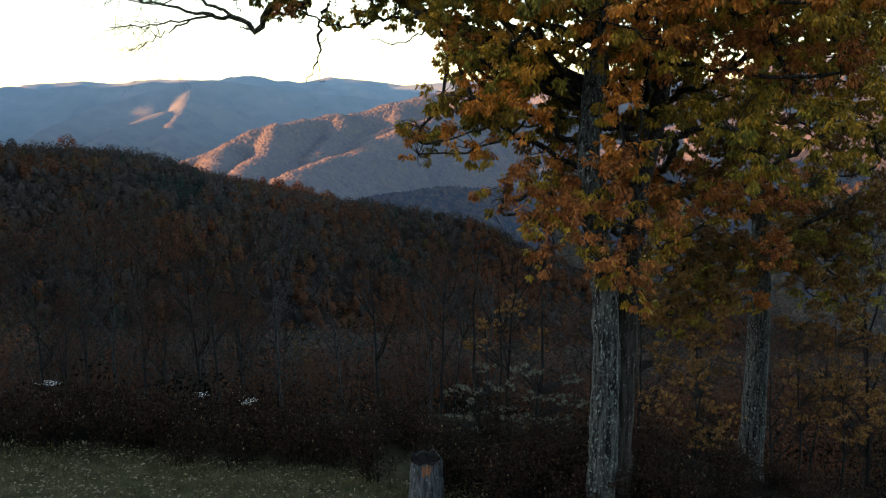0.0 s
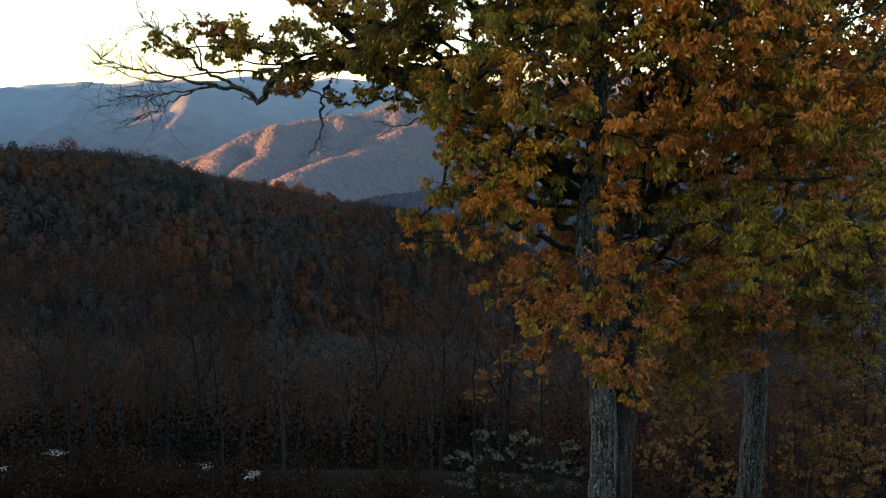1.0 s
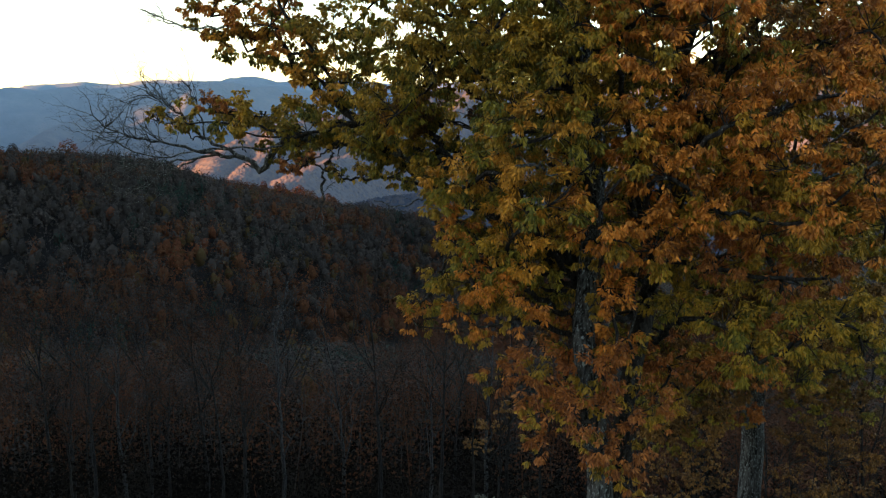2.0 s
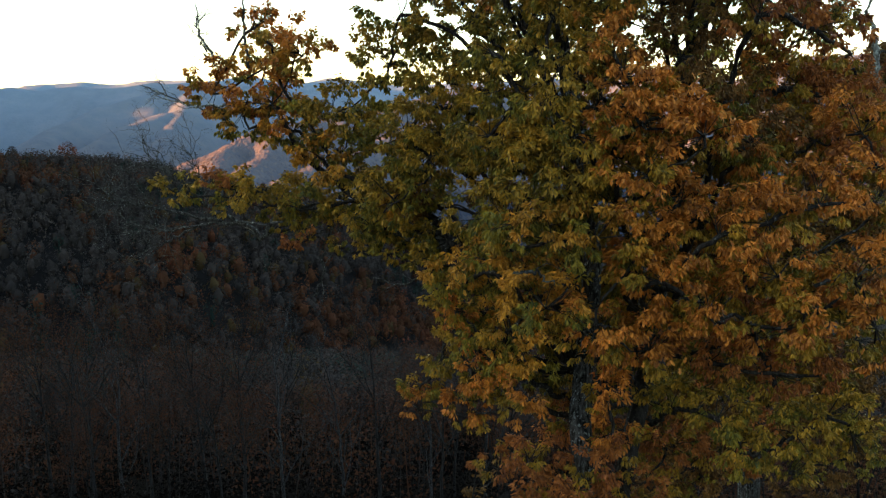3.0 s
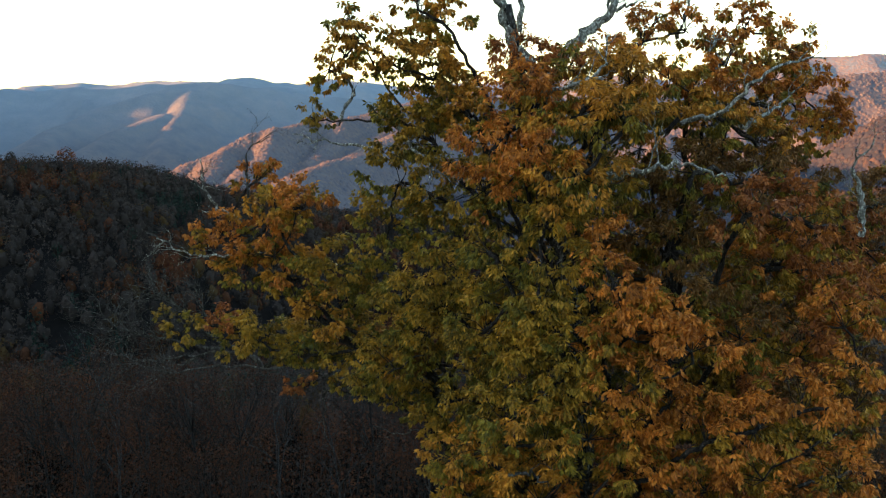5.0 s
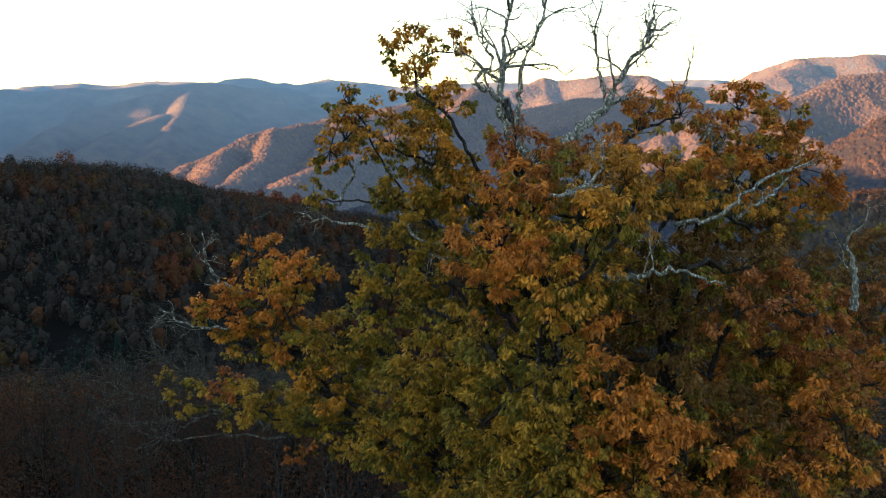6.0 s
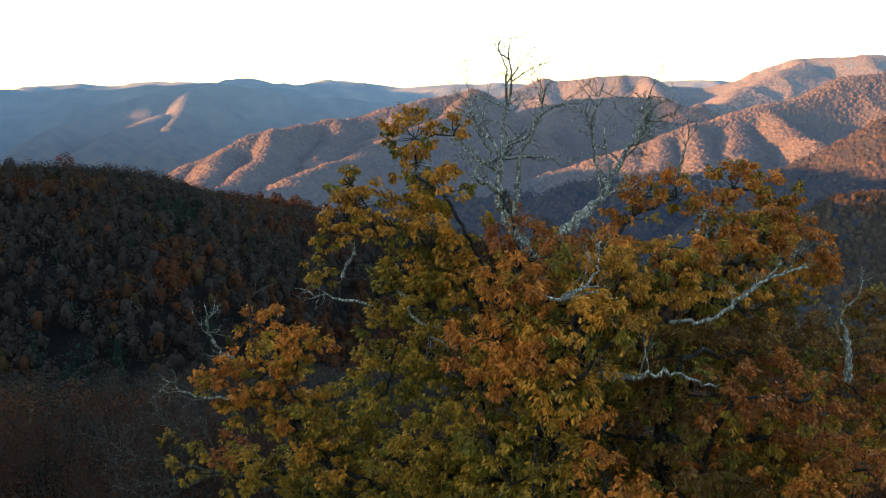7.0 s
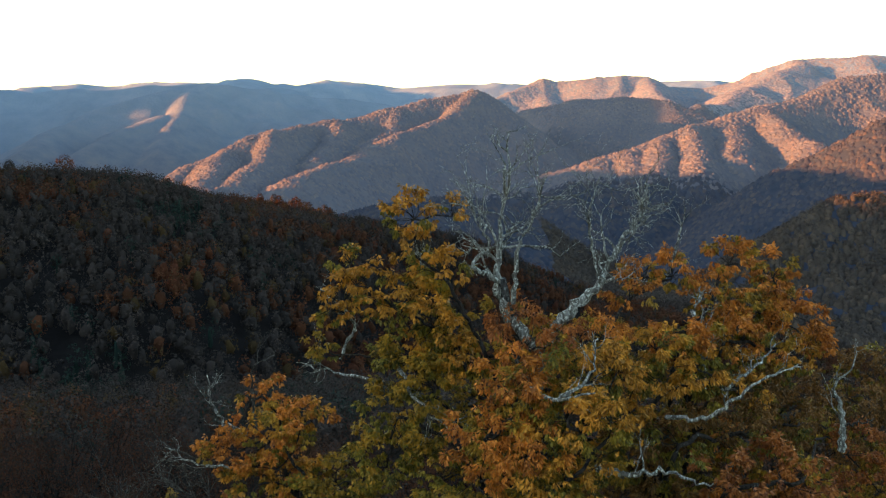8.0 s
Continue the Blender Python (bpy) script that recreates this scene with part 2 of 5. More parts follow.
WIDE_V = np.array([(0, 0, 0), (0.33, 0.13, 0.06), (0.72, 0.16, 0.05), (1, 0, 0), (0.55, -0.17, 0.08)], float)
WIDE_F = np.array([(0, 2, 1), (0, 3, 2), (0, 4, 3)])
SMALL_V = np.array([(0, 0, 0), (0.5, 0.24, 0.07), (1, 0, 0), (0.5, -0.24, 0.07)], float)
SMALL_F = np.array([(0, 2, 1), (0, 3, 2)])


def leaves(at, way, size, gen, v=LEAF_V, f=LEAF_F, lie=0.45):
    """One leaf at each place, pointing along its way; lie: how much their faces turn upwards."""
    n = len(at)
    way = unit(way)
    up = gen.normal(0, 1, (n, 3))
    up[:, 2] += lie * 2.5
    side = unit(np.cross(up, way))
    up = np.cross(way, side)
    s = size * gen.uniform(0.7, 1.25, n)
    out = at[:, None] + s[:, None, None] * (v[None, :, :1] * way[:, None] + v[None, :, 1:2] * side[:, None] + v[None, :, 2:] * up[:, None])
    faces = f[None] + (np.arange(n) * len(v))[:, None, None]
    return out.reshape(-1, 3), faces.reshape(-1, 3)


def tuft(centre, r, gen, dense=1.0, size=0.114, flat=0.85, v=LEAF_V, f=LEAF_F):
    """Sprays of leaves round the ends of twigs, crowded to the outside of a rough ball."""
    n = max(4, int(255 * r * r * dense))
    lumps = max(5, int(9 + 14 * r))
    d = unit(gen.normal(0, 1, (lumps, 3)))
    hub = d * r * gen.uniform(0.45, 1.0, (lumps, 1))
    pick = gen.integers(0, lumps, n)
    off = unit(gen.normal(0, 1, (n, 3))) * gen.uniform(0.2, 1, (n, 1)) ** 0.5 * r * 0.235
    d = unit(hub[pick] + off)
    ends = np.asarray(centre) + (hub[pick] + off * (1, 1, 0.8)) * (1, 1, flat)
    k = 9
    at = np.repeat(ends, k, 0)
    way = unit(gen.normal(0, 1, (n * k, 3))) + 0.5 * np.repeat(d, k, 0) + (0, 0, -1.1)
    at = at + way * 0.02
    # the second tone goes mostly to each tuft's back and underside
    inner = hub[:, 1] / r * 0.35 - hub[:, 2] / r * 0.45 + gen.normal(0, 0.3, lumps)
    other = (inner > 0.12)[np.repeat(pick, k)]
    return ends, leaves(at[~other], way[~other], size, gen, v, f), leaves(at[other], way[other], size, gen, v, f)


def twig_fan(start, ends, gen, r=0.012):
    out = []
    for e in ends:
        mid = (np.asarray(start) * 0.45 + e * 0.55) + gen.normal(0, 0.08, 3)
        out.append(tube(curve_points([start, mid, e], 4), r, r * 0.35, 3))
    return out


# ---- the land ----
RIDGES = []


def ridge(slope, *crest):
    RIDGES.append((slope, np.array(crest, float)))


ridge(0.30, (-2251, 4700, 82), (-2165, 4700, 79), (-1962, 4700, 94), (-1731, 4700, 98), (-1617, 4700, 81), (-1501, 4700, 96), (-1243, 4600, 90), (-989, 4600, 91), (-932, 4600, 113), (-847, 4600, 97), (-735, 4600, 86), (-577, 4700, 108), (-404, 4700, 94), (-259, 4700, 72), (-57, 4700, 84), (290, 4700, 97), (522, 4700, 81), (868, 4700, 99), (1215, 4700, 112), (1330, 4700, 121), (1476, 4700, 107), (1795, 4700, 103), (2281, 4700, 105))  # far range
ridge(0.60, (-2718, 4100, 76), (-2215, 4100, 73), (-1815, 4100, 42), (-1360, 4100, 67), (-1082, 4050, 79), (-893, 4150, 66), (-679, 4250, 45), (-476, 4300, 15), (-162, 4400, -3))  # left mountain
ridge(0.70, (-1070, 4050, 77), (-1080, 3900, 27), (-1066, 3740, -32), (-1069, 3600, -92), (-1030, 3350, -175))  # left spur
ridge(0.70, (-1035, 3860, -5), (-1119, 3700, -48), (-1239, 3450, -118), (-1293, 3200, -187))  # left spur mid
ridge(0.65, (-1099, 4020, 64), (-1248, 3900, 27), (-1388, 3750, -27), (-1495, 3500, -110), (-1443, 3050, -197))  # left spur up
ridge(0.60, (206, 3700, 9), (293, 3800, 55), (437, 3900, 104), (492, 3900, 90), (667, 3900, 119), (876, 3900, 108), (974, 3950, 74), (1106, 3900, 69), (1272, 3900, 107), (1412, 3900, 164), (1506, 3900, 197), (1673, 3900, 200), (1780, 3900, 213), (1961, 3900, 190), (2314, 3900, 257), (2795, 3900, 235))  # right mountain
ridge(0.70, (865, 3850, 107), (855, 3650, 56), (887, 3500, 8))  # right mountain spur
ridge(0.65, (1492, 3800, 179), (1262, 3600, 105), (1020, 3300, 14), (910, 3200, 2))  # right mountain low spur
ridge(0.60, (307, 3300, -25), (455, 3200, 12), (613, 3100, 26), (754, 3050, 10), (893, 3000, -37))  # shaded hump
ridge(0.78, (-594, 1950, -156), (-568, 2050, -131), (-507, 2150, -93), (-418, 2250, -55), (-349, 2400, -53), (-247, 2500, -31), (-128, 2600, -8), (-32, 2680, 15), (99, 2750, 46), (180, 2900, 7), (270, 3000, -48))  # lit hill
ridge(0.75, (98, 2720, 44), (24, 2550, -34), (-88, 2400, -66), (-188, 2250, -97), (-261, 2000, -132), (-300, 1850, -141))  # lit hill spur
ridge(0.75, (-411, 2230, -56), (-404, 2100, -101), (-413, 1950, -128), (-427, 1800, -156))  # lit hill nose
ridge(0.75, (-502, 2130, -92), (-489, 1990, -119), (-491, 1850, -142))  # lit hill fold
ridge(0.75, (-273, 2460, -36), (-271, 2300, -83), (-294, 2150, -110))  # lit hill fold two
ridge(0.75, (514, 1880, -36), (493, 1740, -68), (466, 1620, -100))  # right ridge fold
ridge(0.75, (444, 1830, -51), (421, 1720, -81), (388, 1630, -106))  # right ridge rib
ridge(0.75, (618, 1935, -13), (594, 1810, -47), (558, 1720, -73))  # right ridge rib two
ridge(0.75, (305, 1740, -91), (294, 1640, -114), (284, 1570, -131))  # right ridge rib three
ridge(0.75, (246, 1710, -105), (241, 1600, -129), (222, 1500, -143))  # right ridge fold two
ridge(0.75, (-127, 2580, -10), (-135, 2430, -71), (-187, 2330, -93))  # lit hill rib
ridge(0.72, (105, 1650, -155), (153, 1680, -132), (237, 1720, -108), (356, 1780, -81), (460, 1850, -49), (598, 1930, -18), (702, 1990, 2), (847, 2080, 33), (953, 2150, 70), (1065, 2200, 90), (1269, 2250, 130))  # right ridge
ridge(0.75, (698, 1980, 1), (712, 1850, -31), (721, 1740, -63))  # right ridge spur
ridge(0.75, (365, 1770, -79), (351, 1650, -108), (353, 1560, -130))  # right ridge nose
ridge(0.70, (546, 1430, -85), (579, 1425, -70), (636, 1420, -40), (689, 1410, -9), (794, 1400, 47))  # right shoulder
ridge(0.80, (375, 1100, -188), (417, 1120, -155), (475, 1140, -130), (539, 1170, -104), (588, 1200, -96), (720, 1260, -60))  # right near
ridge(0.42, (-130, 1150, -145), (-90, 1200, -126), (-46, 1250, -116), (5, 1300, -115), (60, 1350, -131), (133, 1400, -165))  # low tip
ridge(0.30, (-348, 520, -18), (-291, 600, -35), (-274, 620, -38), (-257, 640, -41), (-239, 660, -50), (-210, 700, -58), (-178, 750, -69), (-150, 800, -81), (-113, 860, -96), (-81, 920, -114), (-36, 980, -139))  # near ridge
# unseen mountains added behind and beside the camera, to keep the valley in shade
# crest heights dip only to let sun onto chosen slopes in view
ridge(3.00, (-900, -2500, 420), (-1100, -1200, 330), (-1200, -300, 260), (-1200, 120, 200), (-1200, 430, 130), (-1200, 500, 120), (-1200, 548, 114), (-1200, 562, 64), (-1200, 630, 48), (-1200, 648, 120), (-1200, 665, 160), (-1200, 800, 158), (-1200, 850, 190), (-1200, 980, 195), (-1200, 1372, 120), (-1230, 1600, 0))
ridge(0.80, (-3000, 600, 120), (-2900, 1300, 140), (-2900, 1700, 240), (-2900, 2120, 420), (-2900, 2230, 590), (-2900, 2520, 590), (-2900, 2720, 420), (-2900, 2880, 380), (-2900, 3000, 140), (-2900, 3090, 105), (-2900, 3190, 155), (-2900, 3300, 186), (-2900, 3430, 204), (-2900, 3520, 258), (-2900, 3600, 340), (-2900, 3720, 480), (-2880, 3900, 480), (-2750, 4120, 430))
ridge(0.35, (-900, -2500, 420), (800, -2600, 350), (2500, -1500, 300), (2600, 500, 250), (2300, 1600, 180))


def fractal(x, y, size, octaves=5, seed=0):
    """Smooth value noise in -1..1 with ridged detail."""
    out, amp = np.zeros_like(x), 1.0
    for o in range(octaves):
        px, py = x / size + 31.7 * seed + 7.1 * o, y / size - 17.3 * seed + 3.7 * o
        ix, iy = np.floor(px), np.floor(py)
        fx, fy = px - ix, py - iy
        fx, fy = fx * fx * (3 - 2 * fx), fy * fy * (3 - 2 * fy)

        def h(a, b):
            s = np.sin(a * 127.1 + b * 311.7) * 43758.5453
            return (s - np.floor(s)) * 2 - 1

        val = h(ix, iy) * (1 - fx) * (1 - fy) + h(ix + 1, iy) * fx * (1 - fy) + h(ix, iy + 1) * (1 - fx) * fy + h(ix + 1, iy + 1) * fx * fy
        out += amp * val
        amp, size = amp * 0.5, size * 0.5
    return out


def land(x, y):
    """Height of the ground: the knoll, the slope under the oaks, the valley, and the ridges."""
    x, y = np.asarray(x, float), np.asarray(y, float)
    r = np.hypot(x, y)
    run = np.maximum(0, y - 21 + 0.03 * x + np.clip(x - 3.5, 0, 12))
    near = -0.5 * np.where(run < 6, run * run / 12, run - 3)
    near = np.where(run > 50, -0.5 * 47 - 0.27 * (run - 50), near)
    near = np.maximum(near, -330 + 0 * x)
    back = np.maximum(0, -y - 30)
    near = near + np.minimum(0.12 * back, 60) - 0.02 * np.abs(x) * (y > 0) * np.clip(r / 60, 0, 1)
    best = np.full(x.shape, -260.0)
    gullies = fractal(x, y, 420, 4, 1) * 40
    for slope, crest in RIDGES:
        for a, b_ in zip(crest[:-1], crest[1:]):
            d = b_[:2] - a[:2]
            u = np.clip(((x - a[0]) * d[0] + (y - a[1]) * d[1]) / (d @ d), 0, 1)
            dist = np.hypot(x - a[0] - u * d[0], y - a[1] - u * d[1])
            soft = 25.0 if slope < 1 else 4.0
            far = np.sqrt(dist * dist + soft * soft) - soft
            hgt = a[2] + u * (b_[2] - a[2]) - slope * far + gullies * np.clip(dist / 260, 0, 1)
            best = np.maximum(best, hgt)
    ribs = 1 - 2 * np.abs(fractal(x, y, 210, 2, 3))
    best = best + (fractal(x, y, 90, 2, 2) * 3 + ribs * np.clip(r / 290, 3, 10)) * np.clip((r - 500) / 700, 0, 1)
    best = best + fractal(x, y, 90, 3, 2) * 2 * np.clip((r - 200) / 300, 0, 1) * (r < 1200)
    w = np.clip((r - 60) / 100, 0, 1)
    best = near * (1 - w) + best * w
    return np.maximum(near, best) - 0.35 + fractal(x, y, 6, 3, 5) * 0.08


def ground_sheet():
    az = np.radians(np.r_[np.linspace(-30, 30, 340), np.linspace(30, 280, 50)[1:-1], np.linspace(280, 330, 90)[:-1]])
    rad = np.r_[0.0, 1.0, np.geomspace(4, 600, 110), np.linspace(616, 4990, 270)]
    a, r = np.meshgrid(az, rad, indexing="ij")
    x, y = r * np.sin(a), r * np.cos(a)
    v = np.stack([x, y, land(x, y)], -1).reshape(-1, 3)
    n, m = len(az), len(rad)
    i, j = np.meshgrid(np.arange(n), np.arange(m - 1), indexing="ij")
    p, q = (i * m + j).ravel(), ((i + 1) % n * m + j).ravel()
    f = np.concatenate([np.stack([p, p + 1, q + 1], 1), np.stack([p, q + 1, q], 1)])
    return new("ground", mesh("ground", v, f, GROUND, True))


tagged(ground_sheet(), "grassy knoll falling away to wooded valleys and haze-coloured mountain ridges", "ground", kind="structure")


def scatter(n, r0, r1, spread, gen):
    """n places, evenly over a sector ahead."""
    r = np.sqrt(gen.uniform(r0 * r0, r1 * r1, n))
    a = np.radians(gen.uniform(-spread, spread, n))
    x, y = r * np.sin(a), r * np.cos(a)
    return np.stack([x, y, land(x, y)], 1)


# ---- far woods ----
def seen_slopes(p, least=-0.05):
    """Only the places on slopes that face the valley below the knoll."""
    n = slope_way(p, 15.0)
    to_valley = np.stack([-p[:, 0], -p[:, 1], 15 - p[:, 2]], 1)
    return p[(n * unit(to_valley)).sum(1) > least]


def slope_way(p, step=6.0):
    """The way the ground faces at each place."""
    x, y = p[:, 0], p[:, 1]
    dx = land(x + step, y) - land(x - step, y)
    dy = land(x, y + step) - land(x, y - step)
    return unit(np.stack([-dx, -dy, np.full(len(p), 2 * step)], 1))


def crowns_mesh(at, tall, wide, flakes, size, gen, up=0.0, loose=0.16):
    """Ragged tree crowns of loose flakes over each place."""
    n = len(at)
    d = unit(gen.normal(0, 1, (n, flakes, 3))) * gen.uniform(0.6, 1, (n, flakes, 1)) ** 0.5
    h = tall * gen.uniform(0.7, 1.2, (n, 1, 1))
    c = at[:, None] + np.concatenate([d[..., :2] * wide * gen.uniform(0.7, 1.2, (n, 1, 1)), h * (0.62 + 0.38 * d[..., 2:])], -1)
    c = c.reshape(-1, 3)
    face = unit(d.reshape(-1, 3) * (1, 1, 1.3) + gen.normal(0, loose, c.shape) + (0, 0, up))
    a = unit(np.cross(face, gen.normal(0, 1, c.shape)))
    e = np.cross(face, a)
    s = size * gen.uniform(0.6, 1.3, (len(c), 1))
    v = np.stack([c + a * s, c - a * s * 0.5 + e * s * 0.8, c - a * s * 0.6 - e * s * 0.7], 1)
    return v.reshape(-1, 3), np.arange(len(c) * 3).reshape(-1, 3)


def heads_mesh(at, tall, wide, rings, gen, sides=7, uneven=0.16, facing=None):
    """Lumpy closed heads of trees: rings of (height, width) from below, and a top; facing: they follow the slope."""
    n, m = len(at), len(rings)
    ang = gen.uniform(0, 6.28, (n, 1, 1)) + np.arange(sides) * 2 * np.pi / sides + gen.normal(0, 0.12, (n, m, sides))
    h = tall * gen.uniform(0.75, 1.2, (n, 1, 1))
    w = wide * gen.uniform(0.75, 1.2, (n, 1, 1))
    rad = w * np.array([q[1] for q in rings])[None, :, None] * (1 + gen.normal(0, uneven, (n, m, sides)))
    z = h * (np.array([q[0] for q in rings])[None, :, None] + gen.normal(0, uneven * 0.3, (n, m, sides)))
    v = np.stack([rad * np.cos(ang), rad * np.sin(ang), z], -1).reshape(n, m * sides, 3)
    top = np.concatenate([gen.normal(0, 0.12, (n, 1, 2)) * w, h * gen.uniform(0.94, 1.08, (n, 1, 1))], -1)
    v = np.concatenate([v, top], 1)
    if facing is not None:
        v[..., 2] -= 0.75 * (v[..., 0] * (facing[:, 0] / facing[:, 2])[:, None] + v[..., 1] * (facing[:, 1] / facing[:, 2])[:, None])
    v = v + at[:, None]
    i = np.arange((m - 1) * sides)
    j = i // sides * sides + (i + 1) % sides
    f = np.concatenate([np.stack([i, j, j + sides], 1), np.stack([i, j + sides, i + sides], 1)])
    k = (m - 1) * sides + np.arange(sides)
    cap = np.stack([k, (m - 1) * sides + (np.arange(sides) + 1) % sides, np.full(sides, m * sides)], 1)
    f = np.concatenate([f, cap])
    return v.reshape(-1, 3), (f[None] + (np.arange(n) * (m * sides + 1))[:, None, None]).reshape(-1, 3)


ROUND = ((0.4, 0.55), (0.64, 1.0), (0.88, 0.7))
SPIRE = ((0.1, 0.9), (0.45, 0.75), (0.8, 0.3))
DOME = ((0.0, 1.0), (0.62, 0.74))
LOW_DOME = ((0.0, 1.0),)


def stems_mesh(at, tall, r, gen):
    n = len(at)
    ang = np.array([0, 2.1, 4.2])
    ring = np.stack([np.cos(ang), np.sin(ang), 0 * ang], 1) * r
    top = at + np.concatenate([gen.normal(0, 0.5, (n, 2)), np.full((n, 1), tall)], 1)
    v = np.concatenate([at[:, None] + ring, top[:, None] + ring * 0.3], 1).reshape(-1, 3)
    f = np.array([(0, 1, 4), (0, 4, 3), (1, 2, 5), (1, 5, 4), (2, 0, 3), (2, 3, 5)])
    return v, (f[None] + (np.arange(n) * 6)[:, None, None]).reshape(-1, 3)


def woods(name, mat, groves, label):
    """One sheet of woods from groves of (tone of each tree, mesh of the trees)."""
    groves = [(t, vf) for t, vf in groves if len(t)]
    v, f = joined([vf for _, vf in groves])
    tone = np.concatenate([np.repeat(t, len(vf[1]) // len(t)) for t, vf in groves])
    tagged(new(name, mesh(name, v, f, WOODS[mat], True, tone)), label, "woods", kind="stuff")


def twiggy_mesh(at, tall, wide, count, length, gen, slim=0.045):
    """Bare crowns: thin slivers rising and spreading from the upper stem, drawn thick enough to read far off."""
    n = len(at)
    h = tall * gen.uniform(0.75, 1.2, (n, 1, 1))
    w = wide * gen.uniform(0.75, 1.2, (n, 1, 1))
    d = unit(gen.normal(0, 1, (n, count, 3)))
    out = d * gen.uniform(0.3, 1, (n, count, 1)) ** 0.4
    c = at[:, None] + np.concatenate([out[..., :2] * w, h * (0.66 + 0.34 * out[..., 2:])], -1)
    way = unit(np.concatenate([out[..., :2] * 0.8, np.abs(out[..., 2:]) + 0.5], -1) + gen.normal(0, 0.35, (n, count, 3)))
    side = unit(np.cross(way, gen.normal(0, 1, way.shape)))
    s = length * gen.uniform(0.5, 1.2, (n, count, 1))
    v = np.stack([c - way * s * 0.5 - side * s * slim, c - way * s * 0.5 + side * s * slim, c + way * s * 0.5], 2)
    return v.reshape(-1, 3), np.arange(n * count * 3).reshape(-1, 3)


def stand(n, r0, r1, gap, gen):
    """Up to n trees, no two nearer than the gap, with a tone for each and its kind of tree."""
    q = seen_slopes(scatter(n, r0, r1, 31, gen), -0.16)
    taken, kept = set(), []
    for k, (x, y) in enumerate(q[:, :2]):
        cell = (int(x // gap), int(y // gap))
        if cell not in taken:
            taken.add(cell)
            kept.append(k)
    q = q[kept]
    patchy = fractal(q[:, 0], q[:, 1], 70, 3, 9) + gen.normal(0, 0.55, len(q))
    sort = np.where(patchy > 0.42, 1, np.where(patchy > 0.27, 2, np.where((patchy < -1.25) & (r0 > 100), 3, 0)))
    return q, np.clip(gen.normal(0.43, 0.2, len(q)), 0, 1), sort


near_q, near_t, near_s = stand(420, 66, 150, 5.5, rng)
# near trees get a lowered tone, standing for shade on the slope
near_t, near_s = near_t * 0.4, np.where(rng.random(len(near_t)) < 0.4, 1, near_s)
mid_q, mid_t, mid_s = stand(2800, 150, 340, 5.6, rng)
far_q, far_t, far_s = stand(13500, 340, 960, 6.1, rng)
KINDS = (("valley_woods", "grey", "bare grey deciduous woods on the shaded valley slopes"), ("rust_woods", "rust", "rust-brown autumn trees among the shaded valley woods"), ("amber_woods", "amber", "dull amber trees among the shaded valley woods"), ("evergreen_woods", "pine", "dark evergreens scattered in the shaded valley woods"))
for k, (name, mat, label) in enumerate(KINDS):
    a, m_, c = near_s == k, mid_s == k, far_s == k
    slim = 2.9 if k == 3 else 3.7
    # scaled-down tones paint inner shade on the crown cores and stems
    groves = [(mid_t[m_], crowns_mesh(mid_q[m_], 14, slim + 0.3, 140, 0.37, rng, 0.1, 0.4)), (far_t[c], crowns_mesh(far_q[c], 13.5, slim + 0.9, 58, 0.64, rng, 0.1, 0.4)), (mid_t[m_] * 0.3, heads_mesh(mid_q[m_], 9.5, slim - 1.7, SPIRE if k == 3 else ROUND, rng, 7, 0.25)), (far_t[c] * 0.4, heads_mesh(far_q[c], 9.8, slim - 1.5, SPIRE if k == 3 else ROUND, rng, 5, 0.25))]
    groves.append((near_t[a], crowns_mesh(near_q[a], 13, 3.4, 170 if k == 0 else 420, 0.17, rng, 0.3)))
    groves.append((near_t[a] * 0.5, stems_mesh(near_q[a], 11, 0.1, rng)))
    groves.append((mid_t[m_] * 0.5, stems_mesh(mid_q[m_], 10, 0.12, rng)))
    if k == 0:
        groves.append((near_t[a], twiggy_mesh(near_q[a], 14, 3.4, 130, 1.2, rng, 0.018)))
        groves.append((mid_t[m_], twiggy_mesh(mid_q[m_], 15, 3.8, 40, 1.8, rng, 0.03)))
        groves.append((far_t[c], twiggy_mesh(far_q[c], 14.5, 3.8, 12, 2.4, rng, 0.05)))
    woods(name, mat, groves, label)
# low crowns in a shade-dark colour, covering the ground between trees
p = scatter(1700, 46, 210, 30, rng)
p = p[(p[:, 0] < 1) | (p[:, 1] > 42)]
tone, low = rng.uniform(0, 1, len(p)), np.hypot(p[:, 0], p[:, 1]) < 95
woods("understory", "dark", [(tone[low], crowns_mesh(p[low], 5.0, 2.6, 150, 0.14, rng)), (tone[~low], crowns_mesh(p[~low], 5.5, 2.8, 54, 0.32, rng))], "dense leafless understory on the slope, shade darkened into its colour")
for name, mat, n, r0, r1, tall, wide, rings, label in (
    ("nearer_hill_woods", "mid", 22000, 900, 1650, 4.4, 4.6, LOW_DOME, "bare shaded woods covering the nearer hills, blue haze in their colour"),
    ("hill_woods", "far", 62000, 1630, 3320, 4.2, 5.0, LOW_DOME, "russet autumn woods covering the middle hills, blue haze in their colour"),
    ("hazy_mountain_woods", "mountain", 36000, 3310, 4300, 3.2, 7.5, LOW_DOME, "russet brown woods covering the distant mountain, blue haze in their colour"),
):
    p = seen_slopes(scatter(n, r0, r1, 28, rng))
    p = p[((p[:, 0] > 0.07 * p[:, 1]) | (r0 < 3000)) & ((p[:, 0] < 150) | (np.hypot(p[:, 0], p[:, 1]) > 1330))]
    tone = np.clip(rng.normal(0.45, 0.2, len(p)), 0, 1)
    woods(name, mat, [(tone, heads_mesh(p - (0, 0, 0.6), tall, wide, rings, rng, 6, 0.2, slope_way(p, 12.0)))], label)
p = scatter(13000, 880, 1340, 28, rng)
